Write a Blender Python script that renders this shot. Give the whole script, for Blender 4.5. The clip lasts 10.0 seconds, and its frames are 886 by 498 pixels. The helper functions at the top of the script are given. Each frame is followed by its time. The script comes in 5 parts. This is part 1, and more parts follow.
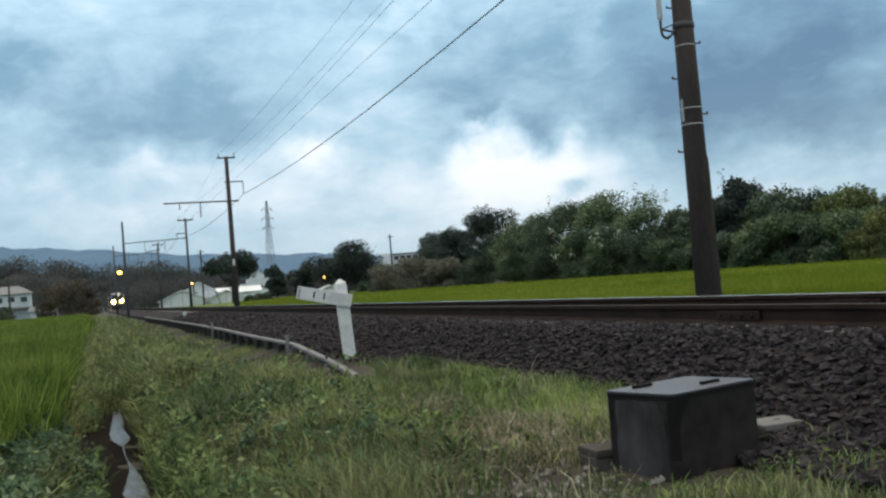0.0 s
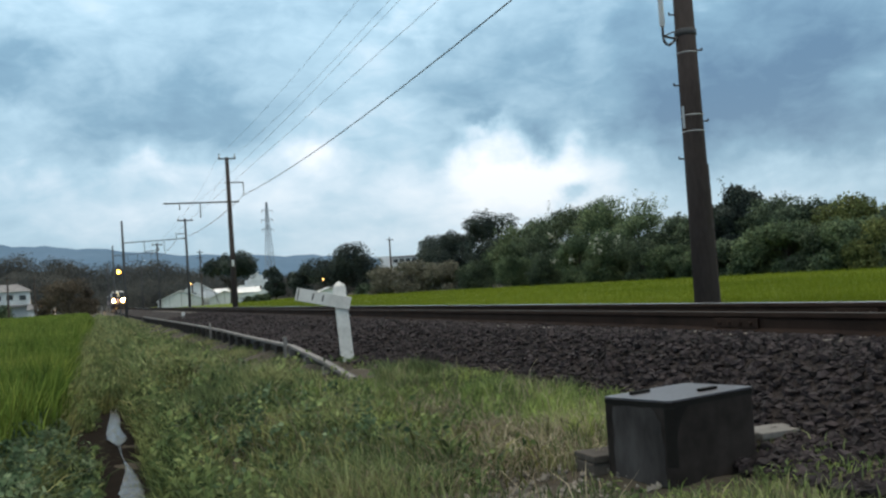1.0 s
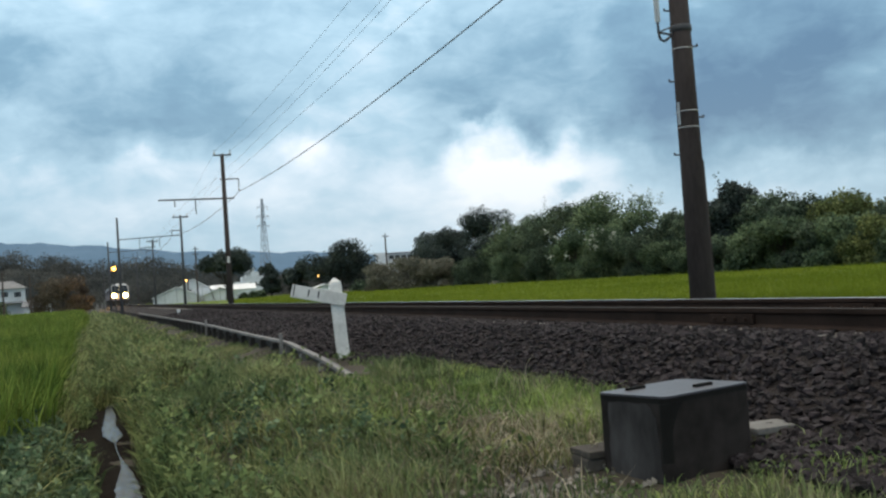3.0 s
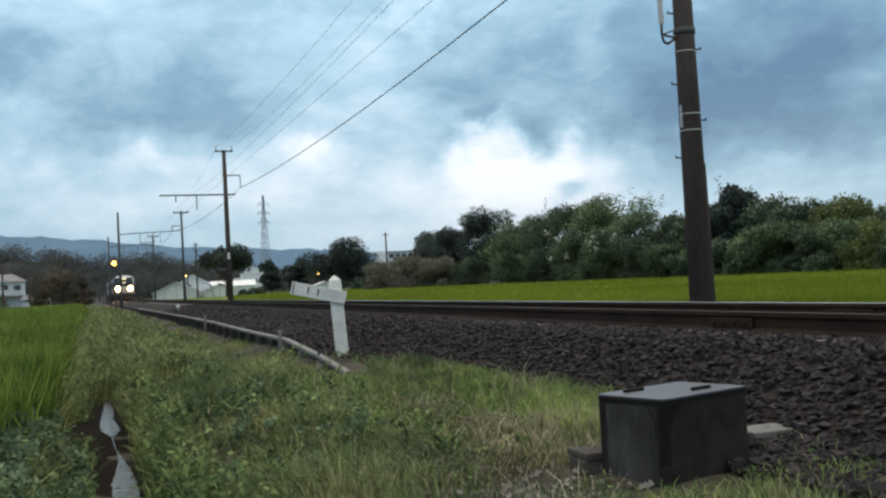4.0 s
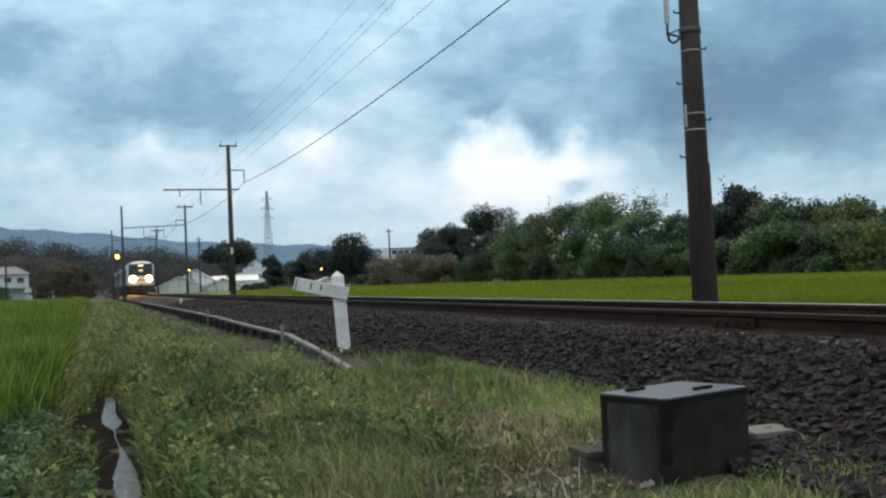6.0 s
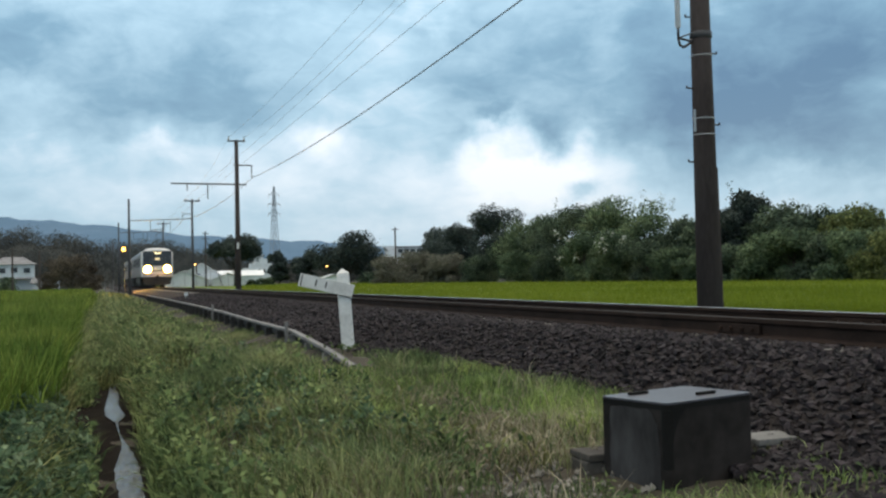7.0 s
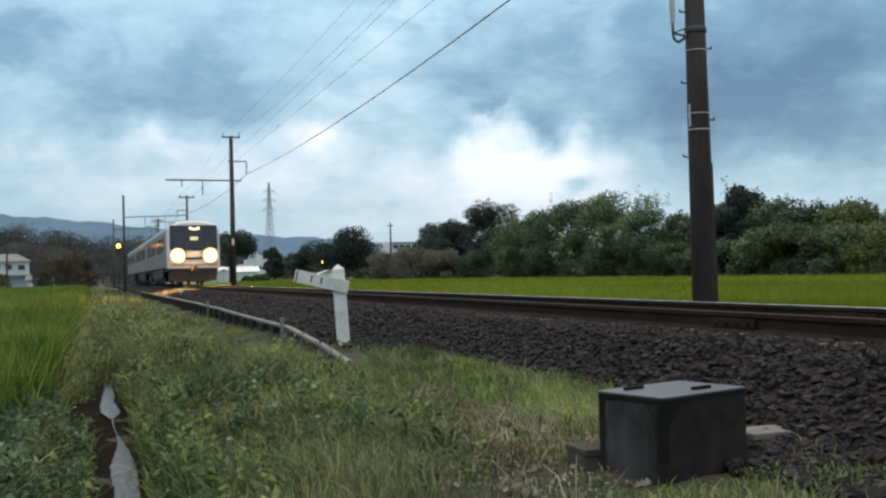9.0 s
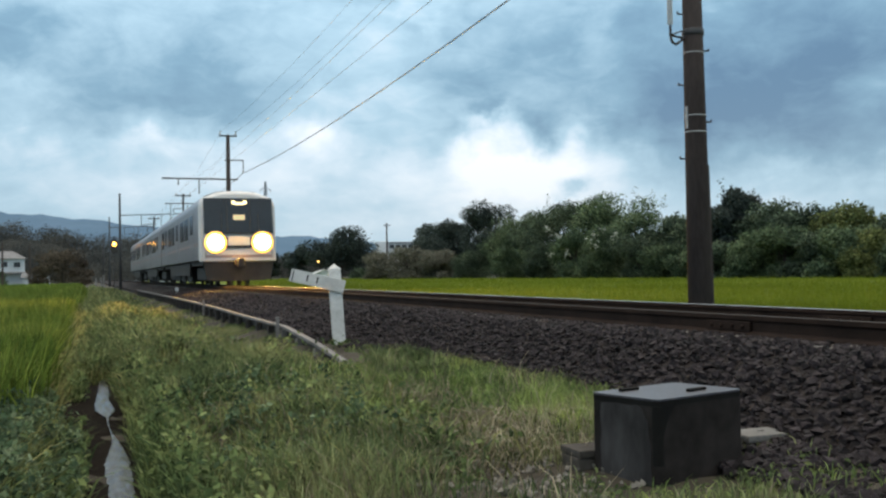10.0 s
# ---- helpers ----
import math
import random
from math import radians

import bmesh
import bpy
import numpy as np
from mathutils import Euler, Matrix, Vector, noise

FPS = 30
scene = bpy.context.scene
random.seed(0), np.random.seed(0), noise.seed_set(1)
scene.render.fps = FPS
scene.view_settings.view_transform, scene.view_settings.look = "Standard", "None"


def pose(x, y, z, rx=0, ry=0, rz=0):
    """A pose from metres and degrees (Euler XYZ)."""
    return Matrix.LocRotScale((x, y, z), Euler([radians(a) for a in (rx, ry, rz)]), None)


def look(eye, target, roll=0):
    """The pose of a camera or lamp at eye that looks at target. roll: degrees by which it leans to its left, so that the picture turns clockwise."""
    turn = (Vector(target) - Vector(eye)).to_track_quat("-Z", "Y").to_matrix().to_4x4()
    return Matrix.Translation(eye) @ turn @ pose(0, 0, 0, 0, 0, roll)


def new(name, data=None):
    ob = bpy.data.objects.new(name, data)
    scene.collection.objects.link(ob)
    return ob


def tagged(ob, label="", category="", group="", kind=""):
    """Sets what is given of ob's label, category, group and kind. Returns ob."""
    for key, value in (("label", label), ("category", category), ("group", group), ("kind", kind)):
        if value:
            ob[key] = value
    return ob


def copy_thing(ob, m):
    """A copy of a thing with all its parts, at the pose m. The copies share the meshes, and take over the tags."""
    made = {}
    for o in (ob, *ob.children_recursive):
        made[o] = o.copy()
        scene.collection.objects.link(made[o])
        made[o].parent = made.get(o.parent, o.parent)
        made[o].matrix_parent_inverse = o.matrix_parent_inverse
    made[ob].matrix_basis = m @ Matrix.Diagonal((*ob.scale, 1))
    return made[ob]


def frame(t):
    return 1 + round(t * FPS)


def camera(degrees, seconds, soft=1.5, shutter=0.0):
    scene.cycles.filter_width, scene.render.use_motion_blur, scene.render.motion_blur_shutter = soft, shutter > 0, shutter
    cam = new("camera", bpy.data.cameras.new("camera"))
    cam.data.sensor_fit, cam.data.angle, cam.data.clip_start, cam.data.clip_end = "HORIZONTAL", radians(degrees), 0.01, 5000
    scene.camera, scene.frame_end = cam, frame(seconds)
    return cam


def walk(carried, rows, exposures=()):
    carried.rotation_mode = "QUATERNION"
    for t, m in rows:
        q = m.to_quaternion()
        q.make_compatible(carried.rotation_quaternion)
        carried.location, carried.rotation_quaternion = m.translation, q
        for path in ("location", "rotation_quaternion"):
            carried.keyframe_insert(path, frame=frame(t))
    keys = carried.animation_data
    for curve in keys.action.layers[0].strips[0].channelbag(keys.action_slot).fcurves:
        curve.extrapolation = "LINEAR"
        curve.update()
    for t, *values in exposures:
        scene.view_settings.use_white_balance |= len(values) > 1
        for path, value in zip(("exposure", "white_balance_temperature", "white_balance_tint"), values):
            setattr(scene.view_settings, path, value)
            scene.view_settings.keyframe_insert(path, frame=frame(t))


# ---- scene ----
cam = camera(47.0, 10.0, soft=2.4)
# t, yaw, pitch, roll: a tripod head that settles, y along the track, rail heads at z = 0
TURNS = [
    (0.0, -18.98, 1.79, 4.61),
    (0.5, -19.07, 1.85, 4.36),
    (1.0, -19.04, 1.99, 3.87),
    (1.5, -18.98, 1.74, 4.50),
    (2.0, -18.89, 1.73, 3.87),
    (2.5, -19.32, 1.75, 4.20),
    (4.0, -19.29, 1.73, 3.11),
    (4.5, -19.62, 1.67, 2.93),
    (5.0, -19.57, 1.84, 2.29),
    (5.5, -19.24, 1.66, 2.95),
    (7.0, -18.84, 1.55, 1.26),
    (7.5, -18.95, 1.61, 1.51),
    (8.0, -18.92, 1.54, 1.92),
    (8.5, -19.14, 1.49, 1.47),
    (9.0, -19.10, 1.30, 1.44),
    (9.5, -19.13, 1.33, 1.18),
    (10.0, -19.32, 1.31, 1.05),
]
walk(cam, [(t, pose(0, 0, 0.37, 90 + p, r, y)) for t, y, p, r in TURNS])


# ---- world and light ----
def add(nt, kind, ins=None, **attrs):
    """A shader node; ins maps input names or numbers to values or sockets."""
    n = nt.nodes.new(kind)
    for k, v in attrs.items():
        setattr(n, k, v)
    for k, v in (ins or {}).items():
        if isinstance(v, bpy.types.NodeSocket):
            nt.links.new(v, n.inputs[k])
        else:
            n.inputs[k].default_value = v
    return n


def math_node(nt, op, a, b=0.0, clamp=False):
    return add(nt, "ShaderNodeMath", {0: a, 1: b}, operation=op, use_clamp=clamp).outputs[0]


def mix_col(nt, fac, a, b, blend="MIX"):
    n = add(nt, "ShaderNodeMix", {0: fac, 6: a, 7: b}, data_type="RGBA", blend_type=blend)
    return n.outputs[2]


def ramp(nt, fac, stops):
    n = add(nt, "ShaderNodeValToRGB", {0: fac})
    els = n.color_ramp.elements
    while len(els) < len(stops):
        els.new(0.5)
    for e, (p, c) in zip(els, stops):
        e.position, e.color = p, (*c, 1)
    return n.outputs[0]


def heading(az, el):
    a, e = radians(az), radians(el)
    return (math.sin(a) * math.cos(e), math.cos(a) * math.cos(e), math.sin(e))


SUN_AZ, SUN_EL = 25, 48
world = bpy.data.worlds.new("overcast")
scene.world = world
world.use_nodes = True
wn = world.node_tree
wn.nodes.clear()
gaze = add(wn, "ShaderNodeTexCoord").outputs["Generated"]
sep = add(wn, "ShaderNodeSeparateXYZ", {0: gaze})
up = math_node(wn, "MAXIMUM", sep.outputs[2], 0.0)
deep = math_node(wn, "ADD", up, 0.22)
plane = add(wn, "ShaderNodeCombineXYZ", {0: math_node(wn, "DIVIDE", sep.outputs[0], deep), 1: math_node(wn, "DIVIDE", sep.outputs[1], deep), 2: 0.0}).outputs[0]
flat_gaze = add(wn, "ShaderNodeVectorMath", {0: gaze, 1: (1.0, 1.0, 2.0)}, operation="MULTIPLY").outputs[0]
broad = add(wn, "ShaderNodeTexNoise", {"Vector": flat_gaze, "Scale": 7.0, "Detail": 5.0, "Roughness": 0.52, "Distortion": 0.35}).outputs[0]
layers = add(wn, "ShaderNodeTexNoise", {"Vector": plane, "Scale": 1.1, "Detail": 3.0, "Roughness": 0.45, "Distortion": 0.3}).outputs[0]
billow = math_node(wn, "ADD", math_node(wn, "MULTIPLY", broad, 0.7), math_node(wn, "MULTIPLY", layers, 0.3))
wisps = add(wn, "ShaderNodeTexNoise", {"Vector": gaze, "Scale": 15.0, "Detail": 5.0, "Roughness": 0.55}).outputs["Color"]
shift = add(wn, "ShaderNodeVectorMath", {0: wisps, 1: (0.5, 0.5, 0.5)}, operation="SUBTRACT").outputs[0]
shift = add(wn, "ShaderNodeVectorMath", {0: shift, 3: 0.085}, operation="SCALE").outputs[0]
torn = add(wn, "ShaderNodeVectorMath", {0: gaze, 1: shift}, operation="ADD").outputs[0]
torn = add(wn, "ShaderNodeVectorMath", {0: torn}, operation="NORMALIZE").outputs[0]
torn_xyz = add(wn, "ShaderNodeSeparateXYZ", {0: torn})
bearing = math_node(wn, "MULTIPLY", math_node(wn, "ARCTAN2", torn_xyz.outputs[0], torn_xyz.outputs[1]), 57.296)
height = math_node(wn, "MULTIPLY", math_node(wn, "ARCSINE", torn_xyz.outputs[2]), 57.296)


def fused(a, b, c):
    return add(wn, "ShaderNodeMath", {0: a, 1: b, 2: c}, operation="MULTIPLY_ADD").outputs[0]


def bank(below, az, el, wide, tall, power):
    """Adds a soft flat bank of cloud, or a gap in it, round one heading."""
    u = fused(bearing, 1 / wide, -az / wide)
    v = fused(height, 1 / tall, -el / tall)
    q = fused(u, u, math_node(wn, "MULTIPLY", v, v))
    return fused(math_node(wn, "EXPONENT", math_node(wn, "MULTIPLY", q, -1.0)), power, below)


cloud = math_node(wn, "MULTIPLY", math_node(wn, "SUBTRACT", billow, 0.5), 1.15)
cloud = math_node(wn, "ADD", cloud, 0.445)
GAPS = ((8, 5.2, 14, 2.2, 0.25), (3.7, 7.2, 2.2, 0.8, 0.26), (12.8, 8.0, 2.0, 1.3, 0.40), (23.6, 6.0, 4.3, 1.4, 0.62), (26.9, 7.5, 0.8, 1.2, 0.22), (22.3, 8.0, 1.6, 0.9, 0.20),
        (25, 4.0, 7, 1.2, 0.25), (27, 2.6, 13, 1.5, 0.20), (18.8, 15, 1.6, 1.2, 0.18), (-1, 14.8, 5, 1.4, 0.10), (16.5, 11, 3, 3.5, 0.10), (-3.5, 10.2, 3, 0.7, 0.13), (39, 3.6, 6, 1.3, 0.12))
BANKS = ((33.5, 9.0, 6.2, 2.4, -0.45), (42, 7.0, 5, 2.0, -0.30), (28, 11.5, 5, 1.8, -0.20), (31, 13.4, 5, 2.0, -0.14), (-3, 12.6, 4.5, 2.6, -0.12), (41, 11.0, 7, 2.6, -0.27), (37, 13.6, 6, 1.6, -0.10), (26.7, 5.1, 0.75, 0.6, -0.42), (19, 6.6, 1.3, 1.2, -0.20), (22.4, 8.7, 1.1, 0.5, -0.26), (24.9, 8.2, 0.8, 0.7, -0.24), (20.6, 7.8, 1.0, 0.6, -0.18),
         (2.5, 10.8, 6, 1.5, -0.17), (-4.2, 7.6, 2.5, 0.7, -0.12), (7.8, 9.4, 2.5, 1.0, -0.12), (21, 10.5, 2.5, 1.2, -0.08))
for b in GAPS + BANKS:
    cloud = bank(cloud, *b)
shreds = add(wn, "ShaderNodeTexNoise", {"Vector": flat_gaze, "Scale": 26.0, "Detail": 5.0, "Roughness": 0.6, "Distortion": 0.6}).outputs[0]
cloud = fused(math_node(wn, "SUBTRACT", shreds, 0.5), 0.28, cloud)
tone = ramp(wn, cloud, [(0.0, (0.10, 0.195, 0.31)), (0.28, (0.200, 0.350, 0.472)), (0.52, (0.385, 0.563, 0.686)), (0.74, (0.635, 0.752, 0.848)), (1.0, (0.92, 0.95, 0.98))])
haze = math_node(wn, "MULTIPLY", math_node(wn, "POWER", math_node(wn, "SUBTRACT", 1.0, up, clamp=True), 15.0), 0.75)
tone = mix_col(wn, haze, tone, (0.53, 0.67, 0.765, 1))
lift = math_node(wn, "ADD", math_node(wn, "MULTIPLY", math_node(wn, "POWER", up, 1.2), 1.72), 1.0)
tone = add(wn, "ShaderNodeVectorMath", {0: tone, 3: lift}, operation="SCALE").outputs[0]
high = add(wn, "ShaderNodeMapRange", {0: up, 1: 0.30, 2: 0.75, 3: 0.0, 4: 1.0}, interpolation_type="SMOOTHSTEP").outputs[0]
tone = add(wn, "ShaderNodeVectorMath", {0: tone, 1: mix_col(wn, high, (1, 1, 1, 1), (1.75, 1.12, 0.80, 1))}, operation="MULTIPLY").outputs[0]
sky = add(wn, "ShaderNodeTexSky", sky_type="NISHITA", sun_disc=False, sun_elevation=radians(SUN_EL), sun_rotation=radians(SUN_AZ))
clear = add(wn, "ShaderNodeVectorMath", {0: sky.outputs[0], 3: 0.004}, operation="SCALE").outputs[0]
total = add(wn, "ShaderNodeVectorMath", {0: tone, 1: clear}, operation="ADD").outputs[0]
back = add(wn, "ShaderNodeBackground", {0: total, 1: 1.0})
wn.links.new(back.outputs[0], add(wn, "ShaderNodeOutputWorld").inputs[0])

sun = new("sun", bpy.data.lights.new("sun", "SUN"))
sun.data.energy, sun.data.angle, sun.data.color = 0.8, radians(30), (1.0, 0.86, 0.70)
sun.matrix_world = look((0, 0, 0), [-c for c in heading(SUN_AZ, SUN_EL)])


# ---- materials ----
def surface(name, cols, scale=4.0, rough=0.8, bump=0.3, fine=12.0, metal=0.0, per="object", spread=0.12, dist=0.01, streak=(1, 1, 1), specular=0.5, edge=0.165):
    """A worn surface: two colours over two scales of noise, a random shade for each piece, and a fine relief."""
    m = bpy.data.materials.new(name)
    m.use_nodes = True
    nt = m.node_tree
    bsdf = nt.nodes["Principled BSDF"]
    where = add(nt, "ShaderNodeTexCoord").outputs["Object"]
    where = add(nt, "ShaderNodeVectorMath", {0: where, 1: streak}, operation="MULTIPLY").outputs[0]
    big = add(nt, "ShaderNodeTexNoise", {"Vector": where, "Scale": scale, "Detail": 5.0, "Roughness": 0.6}).outputs[0]
    small = add(nt, "ShaderNodeTexNoise", {"Vector": where, "Scale": scale * fine, "Detail": 4.0}).outputs[0]
    both = math_node(nt, "ADD", math_node(nt, "MULTIPLY", big, 0.65), math_node(nt, "MULTIPLY", small, 0.35))
    col = ramp(nt, both, [(0.5 - edge, cols[0]), (0.5 + edge, cols[1])])
    if per == "island":
        rnd = add(nt, "ShaderNodeNewGeometry").outputs["Random Per Island"]
    else:
        rnd = add(nt, "ShaderNodeObjectInfo").outputs["Random"]
    lift = math_node(nt, "ADD", math_node(nt, "MULTIPLY", rnd, 2 * spread), 1 - spread)
    col = add(nt, "ShaderNodeVectorMath", {0: col, 3: lift}, operation="SCALE").outputs[0]
    nt.links.new(col, bsdf.inputs["Base Color"])
    nt.links.new(math_node(nt, "ADD", math_node(nt, "MULTIPLY", small, 0.2), rough - 0.1, clamp=True), bsdf.inputs["Roughness"])
    bsdf.inputs["Metallic"].default_value = metal
    bsdf.inputs["Specular IOR Level"].default_value = specular
    if bump:
        b = add(nt, "ShaderNodeBump", {"Strength": bump, "Distance": dist, "Height": both})
        nt.links.new(b.outputs[0], bsdf.inputs["Normal"])
    return m


def foliage(name, cols, spread=0.45, rough=0.55, through_light=0.25, patch=0.6):
    """Leaves and blades: patches of colour, a random shade for each leaf, some light let through."""
    m = bpy.data.materials.new(name)
    m.use_nodes = True
    nt = m.node_tree
    bsdf = nt.nodes["Principled BSDF"]
    where = add(nt, "ShaderNodeTexCoord").outputs["Object"]
    big = add(nt, "ShaderNodeTexNoise", {"Vector": where, "Scale": patch, "Detail": 3.0}).outputs[0]
    rnd = add(nt, "ShaderNodeNewGeometry").outputs["Random Per Island"]
    fac = math_node(nt, "ADD", math_node(nt, "SUBTRACT", math_node(nt, "MULTIPLY", big, 1.9), 0.47), math_node(nt, "MULTIPLY", math_node(nt, "SUBTRACT", rnd, 0.5), 0.45))
    col = ramp(nt, fac, [(0.2, cols[0]), (0.5, cols[1]), (0.8, cols[2])])
    own = math_node(nt, "ADD", math_node(nt, "MULTIPLY", add(nt, "ShaderNodeObjectInfo").outputs["Random"], 0.3), 0.85)
    lift = math_node(nt, "MULTIPLY", math_node(nt, "ADD", math_node(nt, "MULTIPLY", math_node(nt, "FRACT", math_node(nt, "MULTIPLY", rnd, 7.31)), 2 * spread), 1 - spread), own)
    col = add(nt, "ShaderNodeVectorMath", {0: col, 3: lift}, operation="SCALE").outputs[0]
    nt.links.new(col, bsdf.inputs["Base Color"])
    bsdf.inputs["Roughness"].default_value = rough
    bsdf.inputs["Specular IOR Level"].default_value = 0.06
    if through_light:
        thin = add(nt, "ShaderNodeBsdfTranslucent", {0: col})
        mixed = add(nt, "ShaderNodeMixShader", {0: through_light, 1: bsdf.outputs[0], 2: thin.outputs[0]})
        nt.links.new(mixed.outputs[0], nt.nodes["Material Output"].inputs[0])
    return m


def glowing(name, col, strength):
    m = bpy.data.materials.new(name)
    m.use_nodes = True
    b = m.node_tree.nodes["Principled BSDF"]
    b.inputs["Base Color"].default_value = (*col, 1)
    b.inputs["Emission Color"].default_value = (*col, 1)
    b.inputs["Emission Strength"].default_value = strength
    return m


M_SOIL = surface("soil", ((0.026, 0.020, 0.013), (0.062, 0.050, 0.032)), 1.3, 0.95, 0.6, 18, dist=0.03)
M_BALLAST = surface("ballast_stone", ((0.0132, 0.0103, 0.0116), (0.0365, 0.0288, 0.0320)), 9, 0.9, 0.5, 8, per="island", spread=0.6, dist=0.01, specular=0.3)
M_BALLAST_PIECE = surface("ballast_piece", ((0.0132, 0.0103, 0.0116), (0.0365, 0.0288, 0.0320)), 9, 0.9, 0.5, 8, spread=0.6, dist=0.01, specular=0.3)
M_BED = surface("ballast_bed", ((0.012, 0.009, 0.009), (0.034, 0.027, 0.026)), 14, 0.95, 1.0, 4, dist=0.05, specular=0.2)
M_PEBBLE = surface("pebble", ((0.12, 0.108, 0.094), (0.25, 0.23, 0.20)), 9, 0.9, 0.4, 8, per="island", spread=0.5)
M_RAIL = surface("rail_rust", ((0.016, 0.010, 0.008), (0.042, 0.026, 0.020)), 3, 0.9, 0.4, 20, dist=0.002, specular=0.15)
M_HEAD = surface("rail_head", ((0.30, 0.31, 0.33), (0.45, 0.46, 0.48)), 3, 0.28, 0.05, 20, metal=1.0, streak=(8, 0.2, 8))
# same steel head seen without its sheen, done by a dark colour
M_HEAD_NO_SHEEN = surface("rail_head_no_sheen", ((0.02, 0.016, 0.014), (0.04, 0.034, 0.03)), 3, 0.8, 0.05, 20, streak=(8, 0.2, 8), specular=0.25)
M_SLEEPER = surface("sleeper_concrete", ((0.10, 0.09, 0.085), (0.17, 0.155, 0.14)), 5, 0.9, 0.4, 10)
M_POLE = surface("pole_concrete", ((0.048, 0.037, 0.035), (0.096, 0.076, 0.070)), 2.2, 0.9, 0.25, 14, streak=(1, 1, 0.25), specular=0.25)
# lighter, bluer pole concrete: haze mixed into the colour of the portal posts
M_POLE_HAZED = surface("hazed_concrete", ((0.072, 0.072, 0.080), (0.125, 0.125, 0.135)), 2.2, 0.9, 0.25, 14, streak=(1, 1, 0.25), specular=0.25)
M_STEEL = surface("dark_steel", ((0.045, 0.047, 0.05), (0.09, 0.09, 0.095)), 5, 0.6, 0.2, 10, metal=0.4)
M_GALV = surface("galvanised", ((0.30, 0.31, 0.32), (0.42, 0.43, 0.44)), 5, 0.5, 0.15, 10, metal=0.6)
M_WIRE = surface("wire", ((0.04, 0.04, 0.045), (0.07, 0.07, 0.075)), 2, 0.6, 0.0)
M_WHITE = surface("white_paint_worn", ((0.52, 0.51, 0.49), (0.80, 0.79, 0.77)), 3.5, 0.6, 0.25, 9, dist=0.004)
M_BLACK = surface("black_paint", ((0.03, 0.03, 0.03), (0.05, 0.05, 0.05)), 6, 0.6, 0.1)
M_PORCELAIN = surface("porcelain", ((0.55, 0.56, 0.57), (0.72, 0.73, 0.74)), 5, 0.25, 0.0)
M_BEAM = surface("weathered_concrete", ((0.13, 0.124, 0.122), (0.27, 0.26, 0.255)), 2.0, 0.9, 0.4, 14, dist=0.006, specular=0.25)
M_TROUGH = surface("stained_concrete", ((0.035, 0.031, 0.028), (0.095, 0.084, 0.074)), 4.0, 0.92, 0.5, 10, dist=0.008, specular=0.2)
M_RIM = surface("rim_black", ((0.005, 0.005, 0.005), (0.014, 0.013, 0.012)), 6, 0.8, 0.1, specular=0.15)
# wet mud, darkened further to hold the shade down in the ditch
M_MUD = surface("wet_shaded_mud", ((0.008, 0.006, 0.005), (0.020, 0.016, 0.013)), 5, 0.95, 0.8, 6, dist=0.03, specular=0.03)
M_LEAF_BROWN = foliage("leaf_brown", ((0.160, 0.158, 0.125), (0.195, 0.190, 0.148), (0.235, 0.226, 0.172)), 0.16, patch=0.35)
M_DARKWOOD = surface("dark_timber", ((0.022, 0.02, 0.02), (0.06, 0.053, 0.05)), 3, 0.85, 0.5, 12, streak=(6, 0.6, 6))
M_SLAB = surface("slab_concrete", ((0.08, 0.077, 0.074), (0.17, 0.165, 0.158)), 6, 0.9, 0.4, 9, dist=0.004)
M_BOX_BROWN = surface("box_brown_black", ((0.015, 0.0130, 0.0125), (0.040, 0.0350, 0.0335)), 3.0, 0.85, 0.2, 5, dist=0.003, specular=0.06)
M_BOX_GREY = surface("grey_steel", ((0.022, 0.0205, 0.0205), (0.096, 0.092, 0.094)), 4.2, 0.8, 0.2, 3, dist=0.003, specular=0.10, streak=(1, 1, 0.4))
# lid colour includes the bluish sheen of the sky on its top
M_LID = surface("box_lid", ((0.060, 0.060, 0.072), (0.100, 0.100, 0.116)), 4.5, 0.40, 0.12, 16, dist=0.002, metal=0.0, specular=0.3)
M_GRASS = foliage("grass", ((0.080, 0.116, 0.054), (0.180, 0.228, 0.102), (0.33, 0.35, 0.170)), 0.6, patch=1.4, through_light=0.5)
M_WEED = foliage("weed", ((0.058, 0.090, 0.040), (0.140, 0.190, 0.076), (0.26, 0.30, 0.125)), 0.6, patch=1.5, through_light=0.45)
M_DRY = foliage("dry_grass", ((0.13, 0.112, 0.078), (0.22, 0.188, 0.13), (0.36, 0.315, 0.225)), 0.45)
M_TUFT = foliage("fresh_tuft", ((0.12, 0.18, 0.060), (0.21, 0.285, 0.090), (0.33, 0.39, 0.13)), 0.55, patch=1.5, through_light=0.5)
M_RICE = foliage("rice", ((0.072, 0.122, 0.024), (0.140, 0.200, 0.040), (0.22, 0.265, 0.062)), 0.55, patch=0.5, through_light=0.45)
M_RICE_R = foliage("ripening_rice", ((0.128, 0.172, 0.016), (0.162, 0.212, 0.022), (0.200, 0.244, 0.032)), 0.16, patch=0.12, through_light=0.4)
# blue in these two leaf tones stands in for haze over distance
M_LEAF_DARK = foliage("leaf_dark", ((0.046, 0.068, 0.050), (0.092, 0.128, 0.084), (0.17, 0.215, 0.13)), 0.6, patch=0.35, through_light=0.4)
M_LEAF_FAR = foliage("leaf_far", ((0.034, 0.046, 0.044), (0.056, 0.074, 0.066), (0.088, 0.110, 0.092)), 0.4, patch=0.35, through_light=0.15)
M_LEAF = foliage("leaf_mid", ((0.058, 0.090, 0.056), (0.118, 0.165, 0.092), (0.22, 0.275, 0.150)), 0.6, patch=0.35, through_light=0.4)
